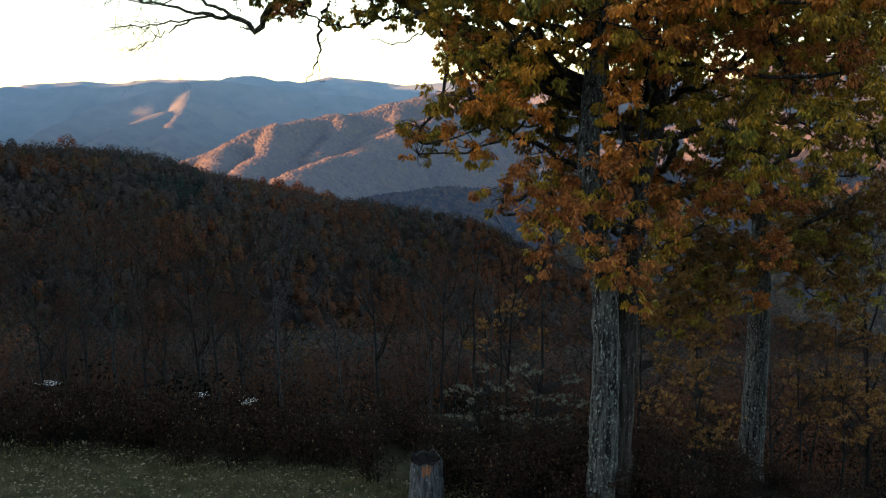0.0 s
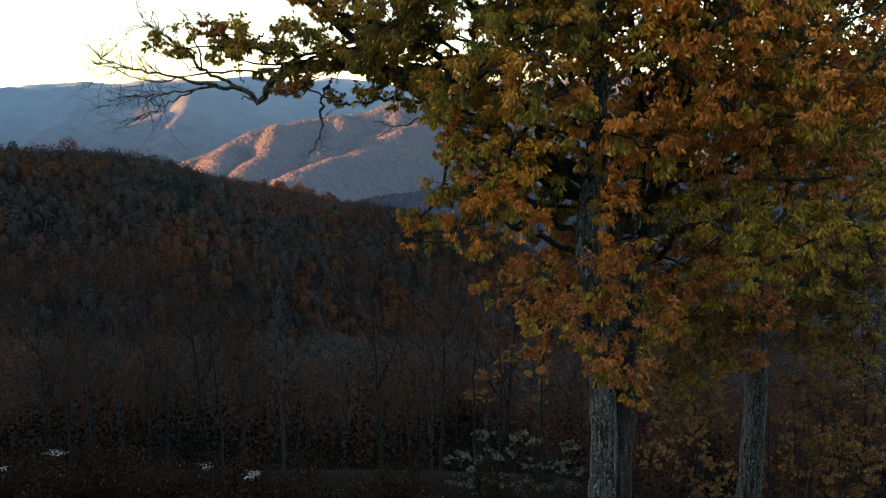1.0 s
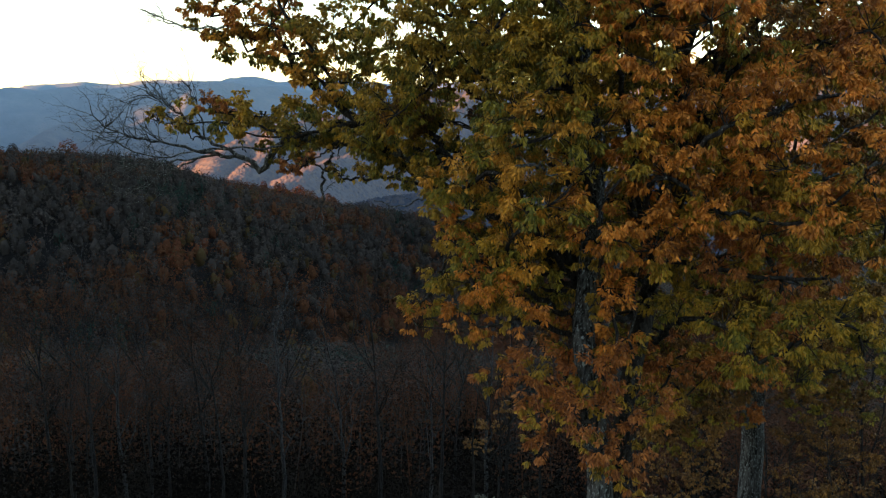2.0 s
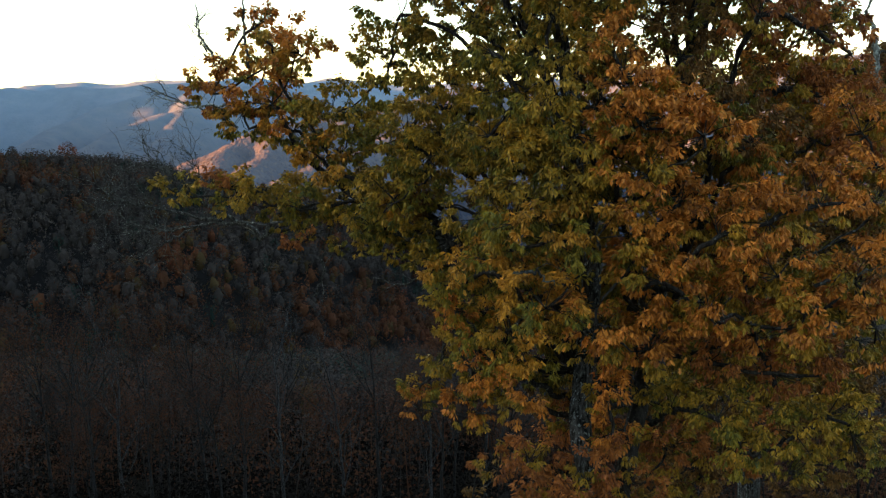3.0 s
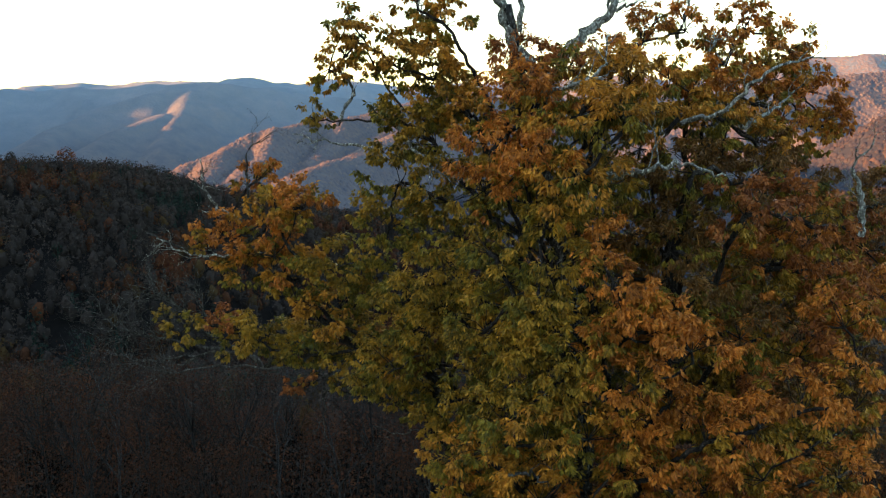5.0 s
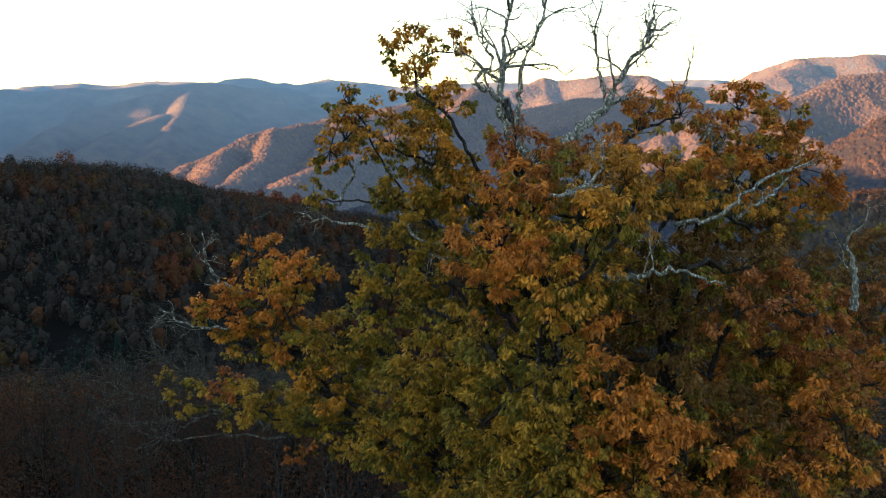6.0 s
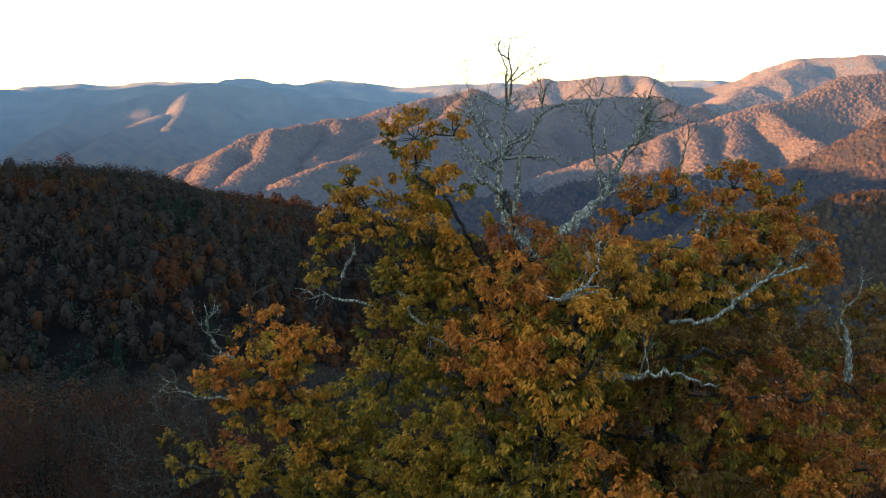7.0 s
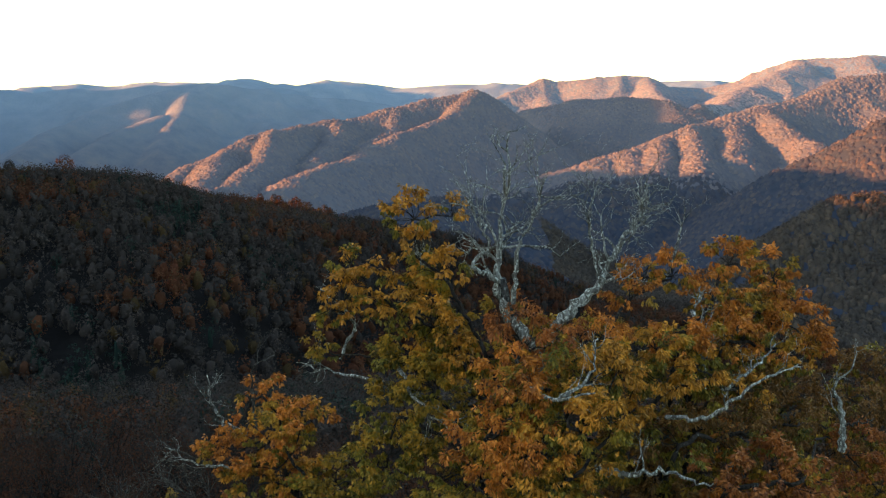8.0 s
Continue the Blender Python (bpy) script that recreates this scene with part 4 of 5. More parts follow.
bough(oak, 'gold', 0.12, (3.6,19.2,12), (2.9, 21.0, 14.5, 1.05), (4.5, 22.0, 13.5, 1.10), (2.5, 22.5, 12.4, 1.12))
# fill boughs inside the crown, in dark tones that paint its inner shade
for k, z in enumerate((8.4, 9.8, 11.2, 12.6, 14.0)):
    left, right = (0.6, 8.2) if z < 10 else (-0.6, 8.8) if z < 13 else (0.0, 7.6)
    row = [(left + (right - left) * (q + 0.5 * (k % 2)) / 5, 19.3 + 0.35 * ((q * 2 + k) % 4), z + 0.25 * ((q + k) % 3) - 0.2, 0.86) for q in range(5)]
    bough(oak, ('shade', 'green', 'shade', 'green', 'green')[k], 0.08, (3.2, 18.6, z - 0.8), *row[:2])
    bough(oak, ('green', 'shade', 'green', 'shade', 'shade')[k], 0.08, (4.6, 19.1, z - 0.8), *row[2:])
bough(oak, 'gold', 0.10, (5.6, 19.8, 15.0), (5.6, 19.4, 17.0, 0.78), (6.8, 20.2, 17.0, 0.8), (7.6, 21.0, 17.6, 0.72), (8.8, 21.6, 16.2, 0.7))
bough(oak, 'shade', 0.10, (5.5, 19.7, 14.4), (6.2, 20.4, 16.0, 0.8), (7.6, 21.0, 15.9, 0.8))
bough(oak, 'olive', 0.08, (1.6, 18.4, 16.0), (0.2, 19.8, 17.4, 0.66), (-0.3, 19.9, 18.2, 0.56))
bough(oak, 'green', 0.08, (0.3, 19.6, 10.8), (-1.3, 20.8, 12.4, 0.75), (-2.4, 21.3, 12.2, 0.7), (-1.9, 21.2, 13.2, 0.6))
bough(oak, 'russet', 0.03, (-5.2, 23.9, 10.2), (-5.4, 23.8, 11.2, 0.26), (-5.9, 24.0, 11.4, 0.30))
bough(oak, 'olive', 0.03, (-6.4, 24.2, 10.6), (-6.9, 24.1, 11.0, 0.22), (-7.6, 24.1, 11.2, 0.25))
part("limb", [tube(curve_points([(3.0, 18.4, 8.2), (0.6, 19.5, 9.4), (-1.1, 20.8, 10.3), (-2.1, 21.0, 11.2), (-3.2, 21.3, 12.0), (-3.9, 21.6, 13.2)], 30, rng, 0.03), 0.2, 0.05, 8, rng, 0.06)], BARK_LIMB, oak, smooth=True)
bare_branch(oak, 0.170, (1.9, 17.6, 16.6), (2.0, 17.8, 17.4), (1.4, 18.0, 18.0), (1.2, 18.0, 18.7), (1.2, 18.1, 19.4), (1.3, 18.2, 20.1), (1.4, 18.2, 20.7), twiggy=1.05, reach=1.35)
bare_branch(oak, 0.065, (1.5, 18.0, 18.3), (1.6, 18.0, 19.3), (1.9, 17.8, 20.3), (2.1, 17.8, 20.9), twiggy=1.05, reach=1.35)
bare_branch(oak, 0.065, (1.3, 18.0, 18.6), (0.9, 17.8, 19.0), (0.7, 17.7, 19.1), (1.0, 17.9, 19.6), (0.8, 18.0, 19.9), (0.5, 18.0, 20.5), twiggy=1.05, reach=1.35)
bare_branch(oak, 0.140, (2.0, 17.8, 17.1), (2.6, 17.9, 18.1), (2.8, 18.0, 18.3), (3.3, 18.2, 18.7), (3.6, 18.4, 19.3), (4.2, 18.6, 20.1), (4.3, 18.6, 20.7), twiggy=1.05, reach=1.35)
bare_branch(oak, 0.040, (3.3, 18.2, 18.7), (3.1, 18.2, 19.4), (3.0, 18.0, 20.1), (3.2, 18.0, 20.9), twiggy=1.05, reach=1.35)
bare_branch(oak, 0.040, (3.4, 18.2, 18.7), (3.8, 17.8, 18.9), twiggy=1.2)
bare_branch(oak, 0.050, (5.1, 20.0, 18.3), (5.4, 20.2, 19.3), (5.6, 20.4, 20.0))
bare_branch(oak, 0.060, (1.6, 16.0, 17.1), (2.1, 15.2, 17.2), (2.7, 15.0, 17.4), twiggy=0.35)
bare_branch(oak, 0.040, (2.1, 15.2, 17.2), (2.7, 15.6, 17.5), (2.9, 16.0, 18.1))
bare_branch(oak, 0.070, (2.9, 15.8, 15.7), (3.4, 15.2, 15.8), (4.1, 15.0, 16.0), (4.5, 14.9, 15.8), (4.8, 14.9, 15.8), twiggy=0.35)
bare_branch(oak, 0.050, (4.2, 16.0, 16.6), (4.7, 15.4, 16.8), (5.0, 15.0, 17.2), (5.7, 15.2, 17.6), (6.5, 15.6, 17.7), twiggy=0.35)
bare_branch(oak, 0.050, (5.8, 19.0, 16.0), (5.7, 19.0, 17.2), (5.7, 19.2, 18.0))
bare_branch(oak, 0.100, (10.0, 21.3, 13.8), (9.9, 21.3, 15.0), (9.7, 21.3, 15.5), (10.1, 21.3, 16.0), twiggy=0.5)
bare_branch(oak, 0.035, (10.0, 21.3, 14.5), (10.3, 21.2, 14.6), (10.7, 21.2, 14.7), twiggy=0.35, bark=BARK_DULL)
bare_branch(oak, 0.050, (-4.8, 21.6, 14.1), (-5.4, 21.7, 14.4), (-5.7, 21.8, 14.8), (-5.8, 21.8, 15.6))
bare_branch(oak, 0.040, (-4.8, 21.6, 13.2), (-6.3, 21.8, 13.3), (-7.0, 22.0, 13.6))
bare_branch(oak, 0.038, (-4.6, 21.8, 14.1), (-4.7, 21.8, 15.1), (-4.6, 21.8, 15.8), (-4.1, 21.8, 16.1), bark=BARK_DULL)
bare_branch(oak, 0.030, (-5.2, 21.8, 14.0), (-5.7, 21.8, 14.6), (-5.8, 21.8, 15.3), bark=BARK_DULL)
bare_branch(oak, 0.026, (-4.9, 21.8, 12.7), (-6.2, 22.0, 13.3), (-7.3, 22.2, 13.7), bark=BARK_DULL)
bare_branch(oak, 0.030, (-3.8, 21.4, 10.5), (-5.6, 21.8, 10.4), (-7.2, 22.0, 10.2), (-8.5, 22.2, 10.7), bark=BARK_DULL)
bare_branch(oak, 0.220, (0.2, 19.6, 10.1), (-1.2, 21.0, 10.4), (-2.9, 22.4, 10.6), (-4.2, 23.6, 10.5), (-4.9, 24.0, 9.75), (-5.3, 24.1, 10.05), twiggy=0.4, bark=BARK_DULL, end=0.07)
bare_branch(oak, 0.060, (-5.2, 24.1, 10.0), (-5.9, 24.2, 10.1), (-7.4, 24.2, 10.4), (-8.4, 24.2, 10.6), (-9.3, 24.2, 11.0), twiggy=2.2, bark=BARK_DULL, reach=1.5)
bare_branch(oak, 0.055, (-5.3, 24.1, 10.05), (-6.3, 24.2, 10.5), (-7.0, 24.2, 11.2), (-7.4, 24.2, 11.5), (-8.0, 24.2, 11.9), twiggy=2.2, bark=BARK_DULL, reach=1.5)
bare_branch(oak, 0.032, (-6.3, 24.2, 10.5), (-6.5, 24.2, 11.3), (-6.8, 24.2, 12.0), twiggy=2.2, bark=BARK_DULL, reach=1.5)
bare_branch(oak, 0.036, (-5.9, 24.2, 10.1), (-7.4, 24.2, 9.9), (-8.7, 24.2, 9.8), twiggy=2.2, bark=BARK_DULL, reach=1.5)
bare_branch(oak, 0.030, (-6.6, 24.2, 10.0), (-7.6, 24.2, 9.5), (-8.2, 24.2, 9.2), twiggy=2.2, bark=BARK_DULL, reach=1.5)
bare_branch(oak, 0.056, (-2.7, 22.2, 10.3), (-3.0, 22.2, 9.6), (-3.0, 22.2, 9.0), (-3.3, 22.2, 8.4), twiggy=0.35, bark=BARK_DULL)
bare_branch(oak, 0.022, (-0.3, 20.0, 9.5), (-1.1, 20.4, 9.2), (-1.6, 20.6, 9.3), twiggy=0.35, bark=BARK_DULL)
bare_branch(oak, 0.040, (-1.3, 20.2, 15.9), (-2.3, 20.6, 16.0), (-3.4, 20.8, 16.2))
bare_branch(oak, 0.050, (-2.3, 20.4, 16.4), (-2.0, 20.5, 17.3), (-2.8, 20.8, 18.0))
bare_branch(oak, 0.060, (-1.0, 19.8, 16.5), (-0.4, 19.0, 15.8), (0.2, 18.8, 15.3))
bare_branch(oak, 0.060, (-0.1, 19.8, 18.4), (-0.4, 20.0, 18.8), (-0.6, 20.0, 19.2))
bare_branch(oak, 0.038, (1.2, 15.0, 10.5), (1.6, 15.0, 10.5), (1.9, 15.0, 10.3), twiggy=0.35, bark=BARK_DULL)
bare_branch(oak, 0.038, (6.3, 15.0, 10.3), (6.9, 15.0, 10.5), (7.3, 15.0, 10.6), twiggy=0.35, bark=BARK_DULL)
bare_branch(oak, 0.050, (5.5, 19.0, 17.8), (5.7, 19.3, 18.4))
bare_branch(oak, 0.050, (5.9, 18.0, 16.5), (6.7, 18.5, 16.8), (7.3, 19.0, 17.2))

# ---- the second oak, lower on the slope ----
second_oak = thing("oak_tree", label="forked oak with a straight grey trunk and rust leaves", category="tree")
base_b = float(land(9.7, 28.5))
STEM_C = curve_points([(10.3, 28.5, base_b - 0.4), (10.28, 28.5, 0.0), (10.2, 28.5, 2.6), (10.05, 28.6, 5.5), (9.8, 28.7, 9.0), (10.2, 28.8, 12.5)], 26, rng, 0.03)
STEM_D = curve_points([(9.9, 28.5, 2.4), (10.6, 28.5, 3.6), (11.6, 28.4, 4.8), (12.6, 28.2, 6.8)], 14, rng, 0.03)
part("trunk", [tube(STEM_C, np.r_[0.52, np.linspace(0.43, 0.36, 9), np.linspace(0.34, 0.09, 16)], 0, 12, rng, 0.05)], BARK_OAK, second_oak, "straight grey furrowed trunk", True)
part("limb", [tube(STEM_D, 0.24, 0.08, 9, rng, 0.05)], BARK_LIMB, second_oak, smooth=True)
part("limb", [tube(curve_points([(9.9, 28.5, 4.4), (9.0, 28.3, 4.9), (7.8, 28.1, 4.9), (7.0, 28.0, 5.4)], 12, rng, 0.03), 0.18, 0.05, 8, rng, 0.05)], BARK_LIMB, second_oak, smooth=True)
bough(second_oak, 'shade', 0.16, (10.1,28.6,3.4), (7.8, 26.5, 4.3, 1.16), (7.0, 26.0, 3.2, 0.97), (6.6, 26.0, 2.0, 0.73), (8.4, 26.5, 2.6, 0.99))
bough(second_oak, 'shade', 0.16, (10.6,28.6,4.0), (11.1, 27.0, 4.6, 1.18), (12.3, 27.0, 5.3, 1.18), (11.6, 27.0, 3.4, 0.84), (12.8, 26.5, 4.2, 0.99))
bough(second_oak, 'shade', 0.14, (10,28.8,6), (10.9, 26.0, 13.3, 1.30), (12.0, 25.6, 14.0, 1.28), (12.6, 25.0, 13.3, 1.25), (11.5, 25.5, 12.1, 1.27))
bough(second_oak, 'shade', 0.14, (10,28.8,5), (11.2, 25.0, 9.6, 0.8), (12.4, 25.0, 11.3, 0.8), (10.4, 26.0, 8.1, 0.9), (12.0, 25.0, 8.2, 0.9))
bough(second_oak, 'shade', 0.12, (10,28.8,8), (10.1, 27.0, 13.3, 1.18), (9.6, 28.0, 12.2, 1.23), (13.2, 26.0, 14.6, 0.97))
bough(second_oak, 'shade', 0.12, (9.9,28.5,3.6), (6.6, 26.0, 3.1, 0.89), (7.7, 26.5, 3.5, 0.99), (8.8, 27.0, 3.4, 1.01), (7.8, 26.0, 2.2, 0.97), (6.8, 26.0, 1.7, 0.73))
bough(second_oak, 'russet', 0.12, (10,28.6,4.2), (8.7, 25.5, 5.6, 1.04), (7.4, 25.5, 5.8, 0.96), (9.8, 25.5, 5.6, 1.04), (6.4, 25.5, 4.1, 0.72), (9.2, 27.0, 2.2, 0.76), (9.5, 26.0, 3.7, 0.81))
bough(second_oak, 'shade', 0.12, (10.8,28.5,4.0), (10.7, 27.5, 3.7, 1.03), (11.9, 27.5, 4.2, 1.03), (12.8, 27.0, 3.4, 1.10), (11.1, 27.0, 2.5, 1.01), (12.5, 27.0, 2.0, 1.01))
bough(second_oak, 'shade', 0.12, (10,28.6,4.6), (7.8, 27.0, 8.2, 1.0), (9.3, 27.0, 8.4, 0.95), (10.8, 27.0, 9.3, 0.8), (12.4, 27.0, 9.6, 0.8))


# ---- saplings under the oaks ----
def sapling(x, y, tall, tone, *tufts, dense=0.5, size=0.11):
    z = float(land(x, y))
    gen = np.random.default_rng(int(abs(x * 77 + y * 131)))
    s = thing("sapling", (x, y, z), category="sapling", group="saplings under the oaks", label={"pale": "thin sapling with sparse pale dry leaves", "orange": "young tree under the oaks, its orange leaves darkened as in shade", "shade": "young tree under the oaks, its brown leaves darkened as in shade"}[tone])
    stem = curve_points([(0, 0, -0.2), (gen.normal(0, 0.1), 0, tall * 0.5), (gen.normal(0, 0.3), gen.normal(0, 0.3), tall)], 10, gen, 0.03)
    part("stem", [tube(stem, 0.06, 0.012, 6)], BARK_GREY, s, smooth=True)
    twigs, fol = [], []
    for tx, ty, tz, r in tufts:
        c = np.array((tx - x, ty - y, tz - z))
        ends, lv, lo = tuft(c, r, gen, 0.8, 0.05, 0.24, SMALL_V, SMALL_F) if tone == "pale" else tuft(c, r, gen, dense, size * 0.9, 0.6, SMALL_V, SMALL_F)
        fol += [lv, lo]
        root = stem[np.argmin(np.abs(stem[:, 2] - c[2] + 0.6))]
        twigs += twig_fan(root, ends[:: max(1, len(ends) // 12)], gen, 0.014)
    tagged(part("twig_spray", twigs, BARK_GREY, s), kind="stuff")
    # orange saplings get the shade-darkened leaf colour too
    tagged(part("foliage", fol, LEAF["shade" if tone == "orange" else tone], s), kind="stuff")


sapling(1.0, 22.0, 5.0, 'pale', (0.7, 22.0, 0.7, 0.62), (1.4, 22.0, 0.2, 0.55), (1.0, 22.2, 1.3, 0.42), (0.5, 22.1, 0.1, 0.5), (1.6, 22.1, 0.9, 0.5), (1.0, 22.0, -0.4, 0.5))
sapling(2.4, 22.0, 5.0, 'pale', (2.5, 22.0, 0.6, 0.58), (3.3, 22.3, 1.0, 0.42), (2.1, 22.0, 1.3, 0.48), (3.0, 21.8, 0.1, 0.41), (2.2, 22.0, 0.0, 0.5), (2.8, 22.0, -0.4, 0.45), (3.3, 22.0, 0.5, 0.45))
sapling(1.9, 30.0, 5.5, 'shade', (1.7, 30.0, 0.5, 0.56), (2.4, 30.0, 1.1, 0.60), (1.3, 30.0, -0.3, 0.56), (3.2, 30.0, -0.1, 0.66))
sapling(7.7, 26.2, 6.5, 'orange', (7.6, 26.0, 1.2, 0.97), (7.3, 26.0, -0.0, 0.89), (8.1, 26.3, 0.2, 0.79), (7.9, 26.0, -1.3, 0.97), (8.1, 26.0, -2.1, 0.73))
sapling(11.2, 27.0, 7.0, 'orange', (11.2, 27.0, 1.3, 0.84), (11.9, 27.0, 0.9, 1.01), (11.3, 27.0, -0.3, 0.93), (11.4, 27.0, -1.4, 0.84), (12.2, 27.0, -1.0, 1.01))
sapling(11.6, 25.0, 7.0, 'shade', (12.2, 25.0, 1.6, 0.86), (11.9, 25.0, 0.3, 0.94), (12.7, 25.0, -0.7, 0.86), (11.7, 25.0, -1.4, 0.78))
sapling(6.3, 27.5, 6.0, 'orange', (6.2, 27.0, 1.5, 0.76), (6.9, 27.0, 0.4, 0.68), (6.6, 27.0, -1.1, 0.68))


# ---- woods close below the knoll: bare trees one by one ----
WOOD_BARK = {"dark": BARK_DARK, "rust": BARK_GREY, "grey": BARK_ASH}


def wood_tree(tone, seed):
    """A bare forest tree: trunk, limbs and a haze of twigs, some with a few last leaves."""
    gen = np.random.default_rng(seed)
    tree = thing("forest_tree", category="tree", group="trees on the slope below the knoll", label={"grey": "bare grey forest tree in the shaded valley", "rust": "forest tree holding a few rust leaves", "dark": "slim dark forest tree, nearly leafless"}[tone])
    tall = gen.uniform(14, 17)
    trunk = curve_points([(0, 0, -0.6), (gen.normal(0, 0.2), gen.normal(0, 0.2), tall * 0.4), (gen.normal(0, 0.5), gen.normal(0, 0.5), tall * 0.93)], 12, gen, 0.05)
    part("trunk", [tube(trunk, 0.19, 0.03, 6)], WOOD_BARK[tone], tree, smooth=True)
    limbs, twigs, tips = [], [], []

    def grow(p, way, length, rad, depth, out):
        mid = p + way * length * 0.5 + gen.normal(0, 0.05 * length, 3)
        end = mid + unit(way + gen.normal(0, 0.15, 3) + (0, 0, 0.12)) * length * 0.5
        out.append(tube(np.array([p, mid, end]), rad, rad * 0.5, 3))
        if depth == 0:
            tips.append(end)
            return
        for q in (mid, end, end)[: 3 if depth > 1 else 2]:
            grow(q, unit(way + gen.normal(0, 0.38, 3) + (0, 0, 0.1)), length * gen.uniform(0.5, 0.75), rad * 0.55, depth - 1, twigs)

    for k in range(7):
        i = int(gen.uniform(0.42, 0.97) * 11)
        a = gen.uniform(0, 6.28)
        grow(trunk[i], unit(np.array((math.cos(a) * 0.6, math.sin(a) * 0.6, 0.9))), gen.uniform(2.2, 3.6), 0.07, 3, limbs)
    for piece in limbs:
        part("limb", [piece], WOOD_BARK[tone], tree)
    tagged(part("twig_spray", twigs, WOOD_BARK[tone], tree), kind="stuff")
    if tone == "rust":
        at = np.repeat(np.array(tips), 13, 0) + gen.normal(0, 0.42, (13 * len(tips), 3))
        # a low tone dims these leaves for the slope's shade
        tagged(part("foliage", [leaves(at, gen.normal(0, 1, at.shape) - (0, 0, 0.4), 0.17, gen, SMALL_V, SMALL_F)], WOODS["rust"], tree, tone=gen.uniform(0.0, 0.25)), kind="stuff")
    return tree


protos = [wood_tree(tone, 40 + k) for k, tone in enumerate(("grey", "rust", "dark", "grey", "rust", "rust"))]
spots = [(-9.4, 50.5, 0), (-19.9, 54.0, 3), (-15.0, 55.0, 1), (-24.0, 58.0, 4), (-4.0, 56.0, 1), (-12.0, 52.0, 4), (-17.0, 50.0, 1), (-22.0, 51.0, 4), (-14.0, 61.0, 1), (-27.5, 60.0, 1), (-7.0, 60.0, 3), (-1.0, 62.0, 0), (3.0, 58.0, 3)]
place = np.random.default_rng(11)
tries = 0
while len(spots) < 62 and tries < 4000:
    tries += 1
    y = place.uniform(33, 125)
    x = place.uniform(-0.62, 0.62) * y
    if all((x - q[0]) ** 2 + (y - q[1]) ** 2 > 18 for q in spots) and not (x > 2 and y < 36):
        spots.append((x, y, (1, 2, 4, 5, 2, 5)[int(place.integers(0, 6))]))
for k, (x, y, which) in enumerate(spots):
    z = float(land(x, y))
    m = pose(x, y, z, place.normal(0, 1.5), place.normal(0, 1.5), place.uniform(0, 360)) @ Matrix.Scale(min(1.0, max(0.4, (7.4 - 0.13 * y - z) / 17)), 4)
    first = [q[2] for q in spots].index(which) == k
    if first:
        protos[which].matrix_basis = m
    else:
        copy_thing(protos[which], m)


# ---- the brushy edge of the knoll ----
def bush(seed, tall, wide, flowers=0):
    gen = np.random.default_rng(seed)
    ob = thing("bush", category="bush", group="brush along the edge of the knoll", label="tangled dead-brown brush with white flower heads" if flowers else "tangled brown autumn brush at the meadow edge, darkened as in shade")
    stems, tips = [], []
    for k in range(24):
        a, lean = gen.uniform(0, 6.28), gen.uniform(0.1, 1.0)
        root = np.array((math.cos(a), math.sin(a), 0)) * wide * 0.35 * gen.random()
        tip = np.array((math.cos(a) * wide * lean, math.sin(a) * wide * lean, tall * gen.uniform(0.5, 1.05) * (1.1 - 0.45 * lean)))
        pts = curve_points([root, (root + tip) / 2 + (0, 0, 0.25 * tall), tip], 6, gen, 0.03)
        stems.append(tube(pts, 0.012, 0.004, 3))
        tips.append(pts[2:])
    tips = np.concatenate(tips)
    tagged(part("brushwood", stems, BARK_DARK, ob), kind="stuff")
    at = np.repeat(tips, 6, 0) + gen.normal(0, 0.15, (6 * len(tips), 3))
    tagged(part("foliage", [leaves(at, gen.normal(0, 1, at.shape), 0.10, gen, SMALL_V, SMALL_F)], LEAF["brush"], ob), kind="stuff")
    at = tips[gen.integers(0, len(tips), 16)] + gen.normal(0, 0.05, (16, 3)) + (0, 0, 0.06)
    tagged(part("seed_head", [leaves(at, gen.normal(0, 0.5, at.shape) + (0, 0, 1), 0.07, gen, SMALL_V, SMALL_F)], LEAF["litter"], ob, "pale dry seed heads"), kind="stuff")
    for k in range(flowers):
        c = np.array((gen.normal(0, wide * 0.3), gen.normal(0, wide * 0.3), tall * gen.uniform(0.95, 1.1)))
        q = c + gen.normal(0, 1, (26, 3)) * (0.1, 0.1, 0.02)
        tagged(part("flower_head", [leaves(q, gen.normal(0, 1, q.shape) * (1, 1, 0.2), 0.05, gen, SMALL_V, SMALL_F, 2.0)], LEAF["flower"], ob, "flat white flower head"), kind="stuff")
    return ob


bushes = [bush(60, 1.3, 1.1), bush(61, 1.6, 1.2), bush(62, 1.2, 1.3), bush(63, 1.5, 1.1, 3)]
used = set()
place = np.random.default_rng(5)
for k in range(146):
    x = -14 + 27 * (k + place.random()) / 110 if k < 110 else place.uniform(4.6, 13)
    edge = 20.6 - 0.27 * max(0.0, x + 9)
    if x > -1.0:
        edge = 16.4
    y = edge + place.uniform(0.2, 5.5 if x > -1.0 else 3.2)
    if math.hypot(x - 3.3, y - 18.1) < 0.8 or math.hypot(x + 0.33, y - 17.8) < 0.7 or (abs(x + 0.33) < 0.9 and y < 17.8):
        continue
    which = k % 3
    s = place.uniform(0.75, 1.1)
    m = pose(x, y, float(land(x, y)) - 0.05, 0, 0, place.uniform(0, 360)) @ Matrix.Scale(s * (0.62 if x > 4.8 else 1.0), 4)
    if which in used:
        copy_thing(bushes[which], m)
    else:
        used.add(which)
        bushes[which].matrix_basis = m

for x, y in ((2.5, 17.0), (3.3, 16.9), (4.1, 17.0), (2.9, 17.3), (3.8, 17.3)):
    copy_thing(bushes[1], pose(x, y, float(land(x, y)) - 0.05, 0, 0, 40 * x))
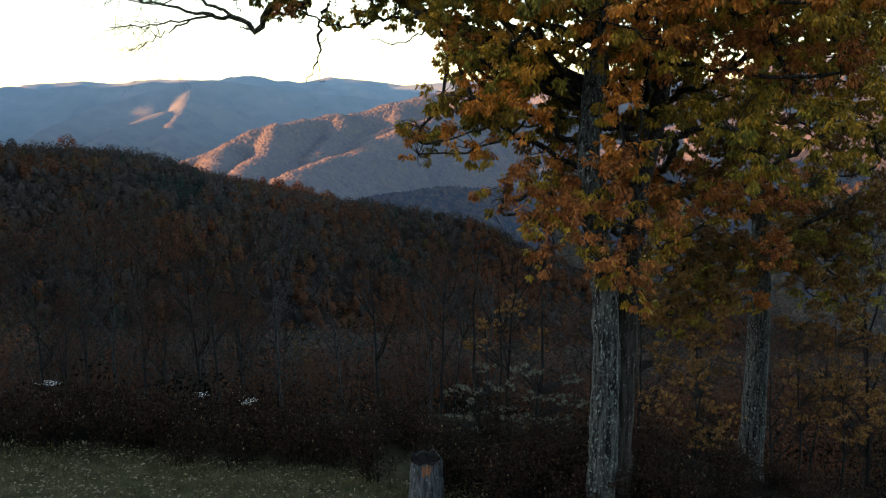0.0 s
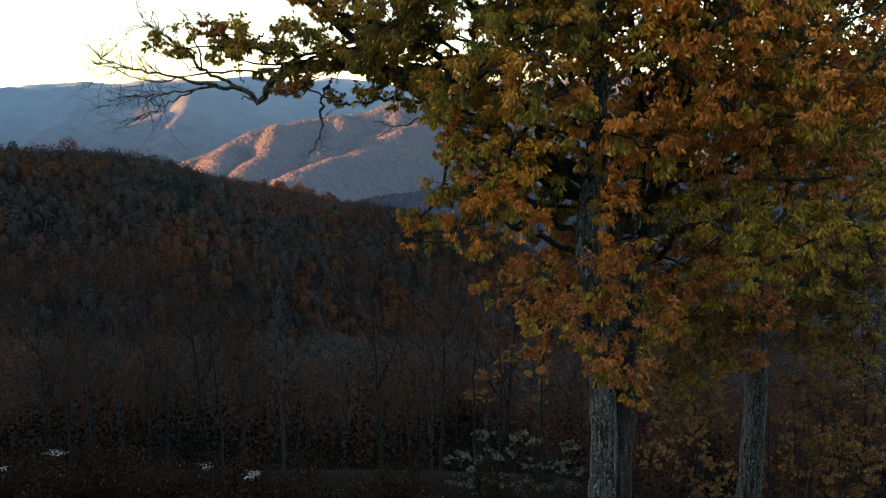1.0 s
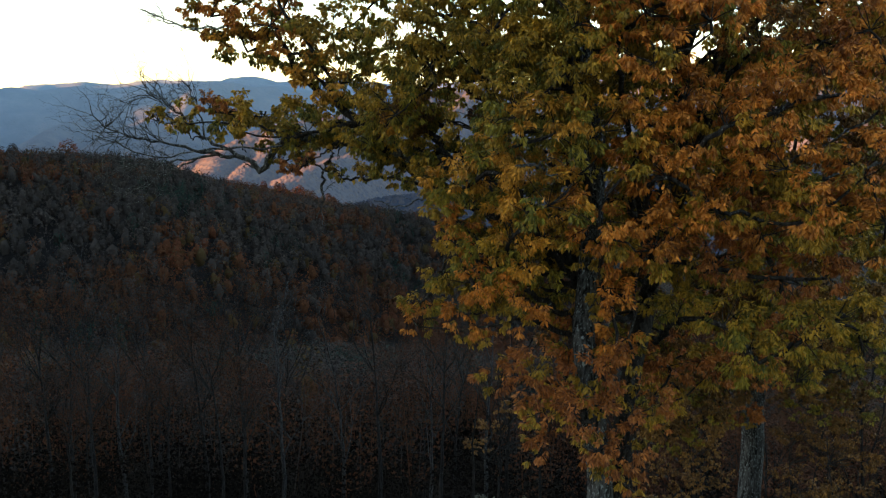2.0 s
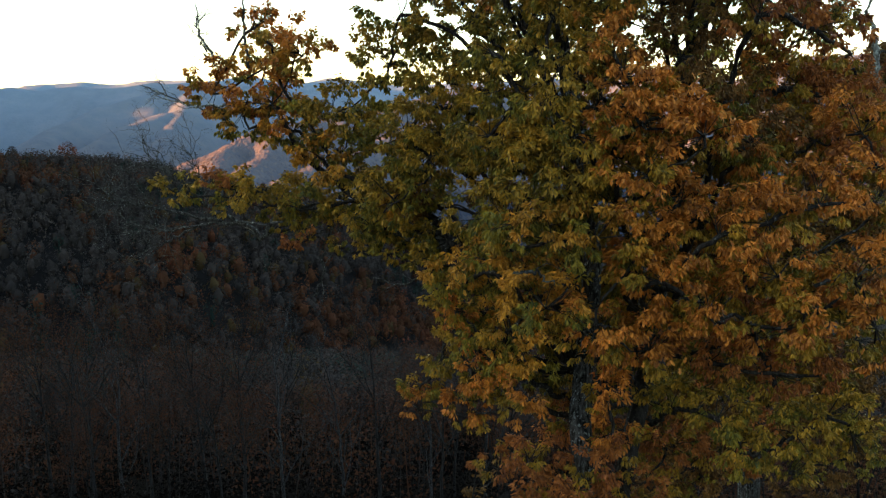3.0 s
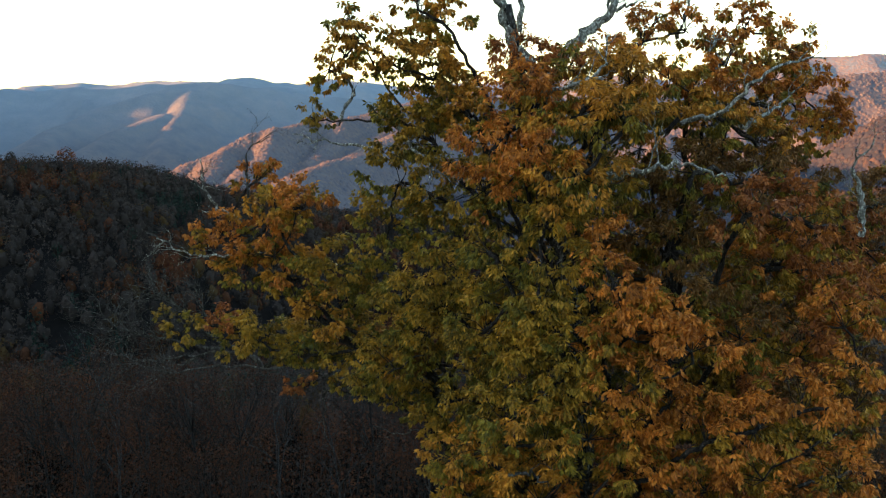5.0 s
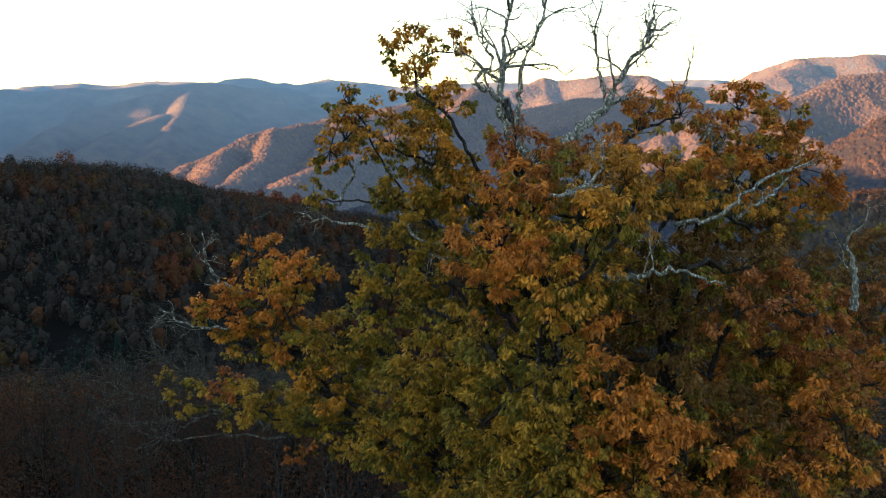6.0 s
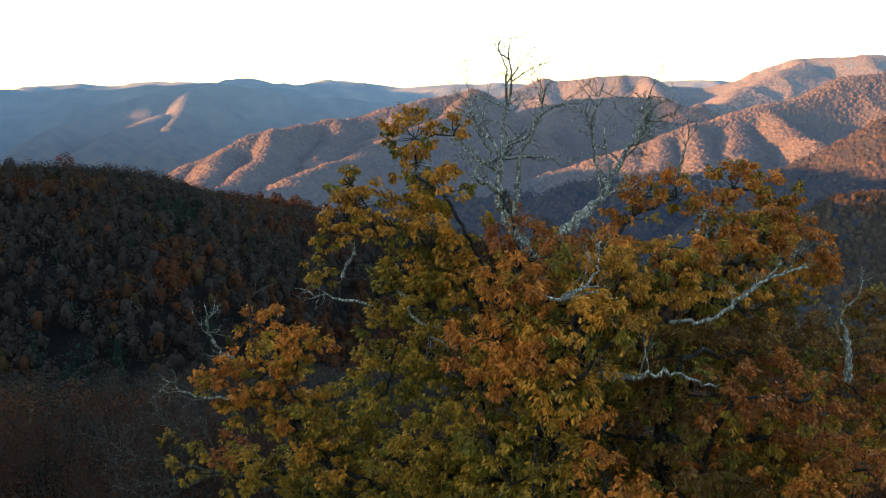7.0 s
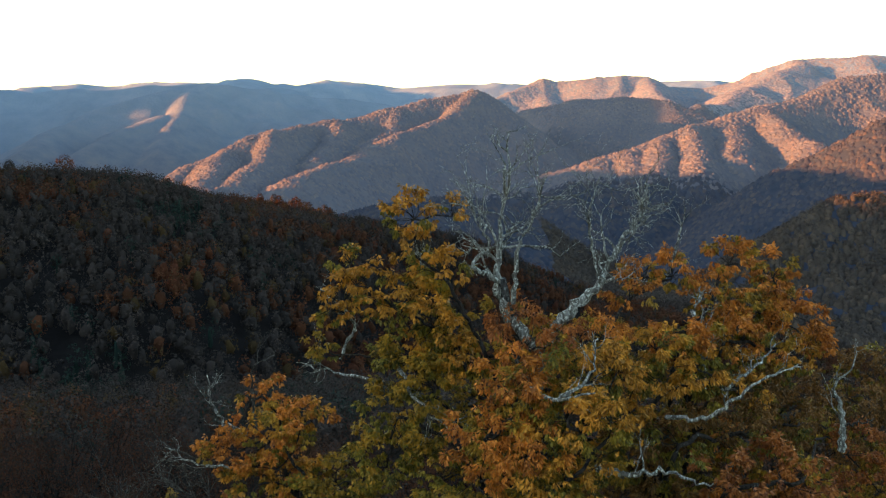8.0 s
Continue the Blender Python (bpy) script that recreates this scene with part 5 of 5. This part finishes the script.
for k, (x, y) in enumerate(((-4.85, 19.9), (-9.6, 20.9))):
    m = pose(x, y, float(land(x, y)) - 0.05, 0, 0, 70 * k)
    if k:
        copy_thing(bushes[3], m)
    else:
        bushes[3].matrix_basis = m

# ---- meadow grass and fallen leaves ----
g = np.random.default_rng(21)
x, y = g.uniform(-13, 1.0, 26000), g.uniform(15.5, 22.0, 26000)
keep = y < 21.0 - 0.27 * np.maximum(0, x + 9) + g.normal(0, 0.3, len(x))
at = np.stack([x, y, land(x, y)], 1)[keep]
way = g.normal(0, 0.5, at.shape) + (0, 0, 1)
tagged(new("grass", mesh("grass", *leaves(at, way, 0.13, g, SMALL_V * (1, 0.14, 1), SMALL_F, 0.0), LEAF["grass"])), "short dull green meadow grass", "grass", kind="stuff")
x, y = g.uniform(-13, 1.5, 3200), g.uniform(15.5, 21.6, 3200)
keep = y < 21.3 - 0.27 * np.maximum(0, x + 9)
at = np.stack([x, y, land(x, y) + 0.06], 1)[keep]
tagged(new("fallen_leaves", mesh("fallen_leaves", *leaves(at, g.normal(0, 1, at.shape) * (1, 1, 0.25), 0.09, g, lie=1.6), LEAF["litter"])), "pale dry oak leaves fallen on the grass", "leaves", kind="stuff")


# ---- the stump ----
def stump(x, y, tall, r):
    z = float(land(x, y))
    ob = thing("tree_stump", (x, y, z), label="weathered grey stump with a rust-coloured broken face", category="stump")
    gen = np.random.default_rng(3)
    n, rows_ = 22, 9
    ang = np.arange(n) * 2 * np.pi / n
    flute = 1 + 0.05 * np.sin(ang * 5 + 1) + gen.normal(0, 0.025, n)
    v = []
    for k in range(rows_):
        u = k / (rows_ - 1)
        rad = r * (1.12 - 0.16 * u + 0.25 * max(0, 0.25 - u)) * flute * (1 + gen.normal(0, 0.01, n))
        top = tall * u + (gen.normal(0, 0.035, n) + 0.05 * np.cos(ang - 1.2) if k == rows_ - 1 else 0)
        v.append(np.stack([rad * np.cos(ang), rad * np.sin(ang), top - 0.1 * (1 - u) + 0 * ang], 1))
    v = np.concatenate(v)
    i = np.arange((rows_ - 1) * n)
    j = i // n * n + (i + 1) % n
    part("bark", [(v, np.concatenate([np.stack([i, j, j + n], 1), np.stack([i, j + n, i + n], 1)]))], BARK_STUMP, ob)
    rim = v[-n:] * (0.93, 0.93, 1) - (0, 0, 0.03)
    cap = np.concatenate([rim, [(0, 0, tall - 0.12)]])
    part("cut_face", [(cap, np.stack([np.arange(n), (np.arange(n) + 1) % n, np.full(n, n)], 1))], BARK_DARK, ob, "dark rotted top")
    for k in range(7):
        a = -1.75 + 0.1 * k + gen.normal(0, 0.02)
        w, h0, h1 = 0.03, tall * gen.uniform(0.62, 0.78), tall * gen.uniform(0.9, 0.97)
        q = []
        for dz in (h0, h1):
            for da, off in ((-w * 1.6, 0.0), (0, 0.02), (w * 1.6, 0.0)):
                q.append((1.01 * r * math.cos(a + da) * (1 + off), 1.01 * r * math.sin(a + da) * (1 + off), dz))
        part("splinter", [(np.array(q), np.array([(0, 1, 4), (0, 4, 3), (1, 2, 5), (1, 5, 4)]))], SPLINTER, ob, "rust-orange splintered wood" if k == 0 else "")


BARK_STUMP = bark_material("stump_bark", (0.02, 0.02, 0.021), (0.09, 0.092, 0.096), (0.2, 0.21, 0.22), 0.04)
SPLINTER = bark_material("splintered_wood", (0.16, 0.06, 0.03), (0.34, 0.13, 0.06), (0.3, 0.2, 0.14), -0.1)
stump(-0.33, 17.8, 1.0, 0.33)
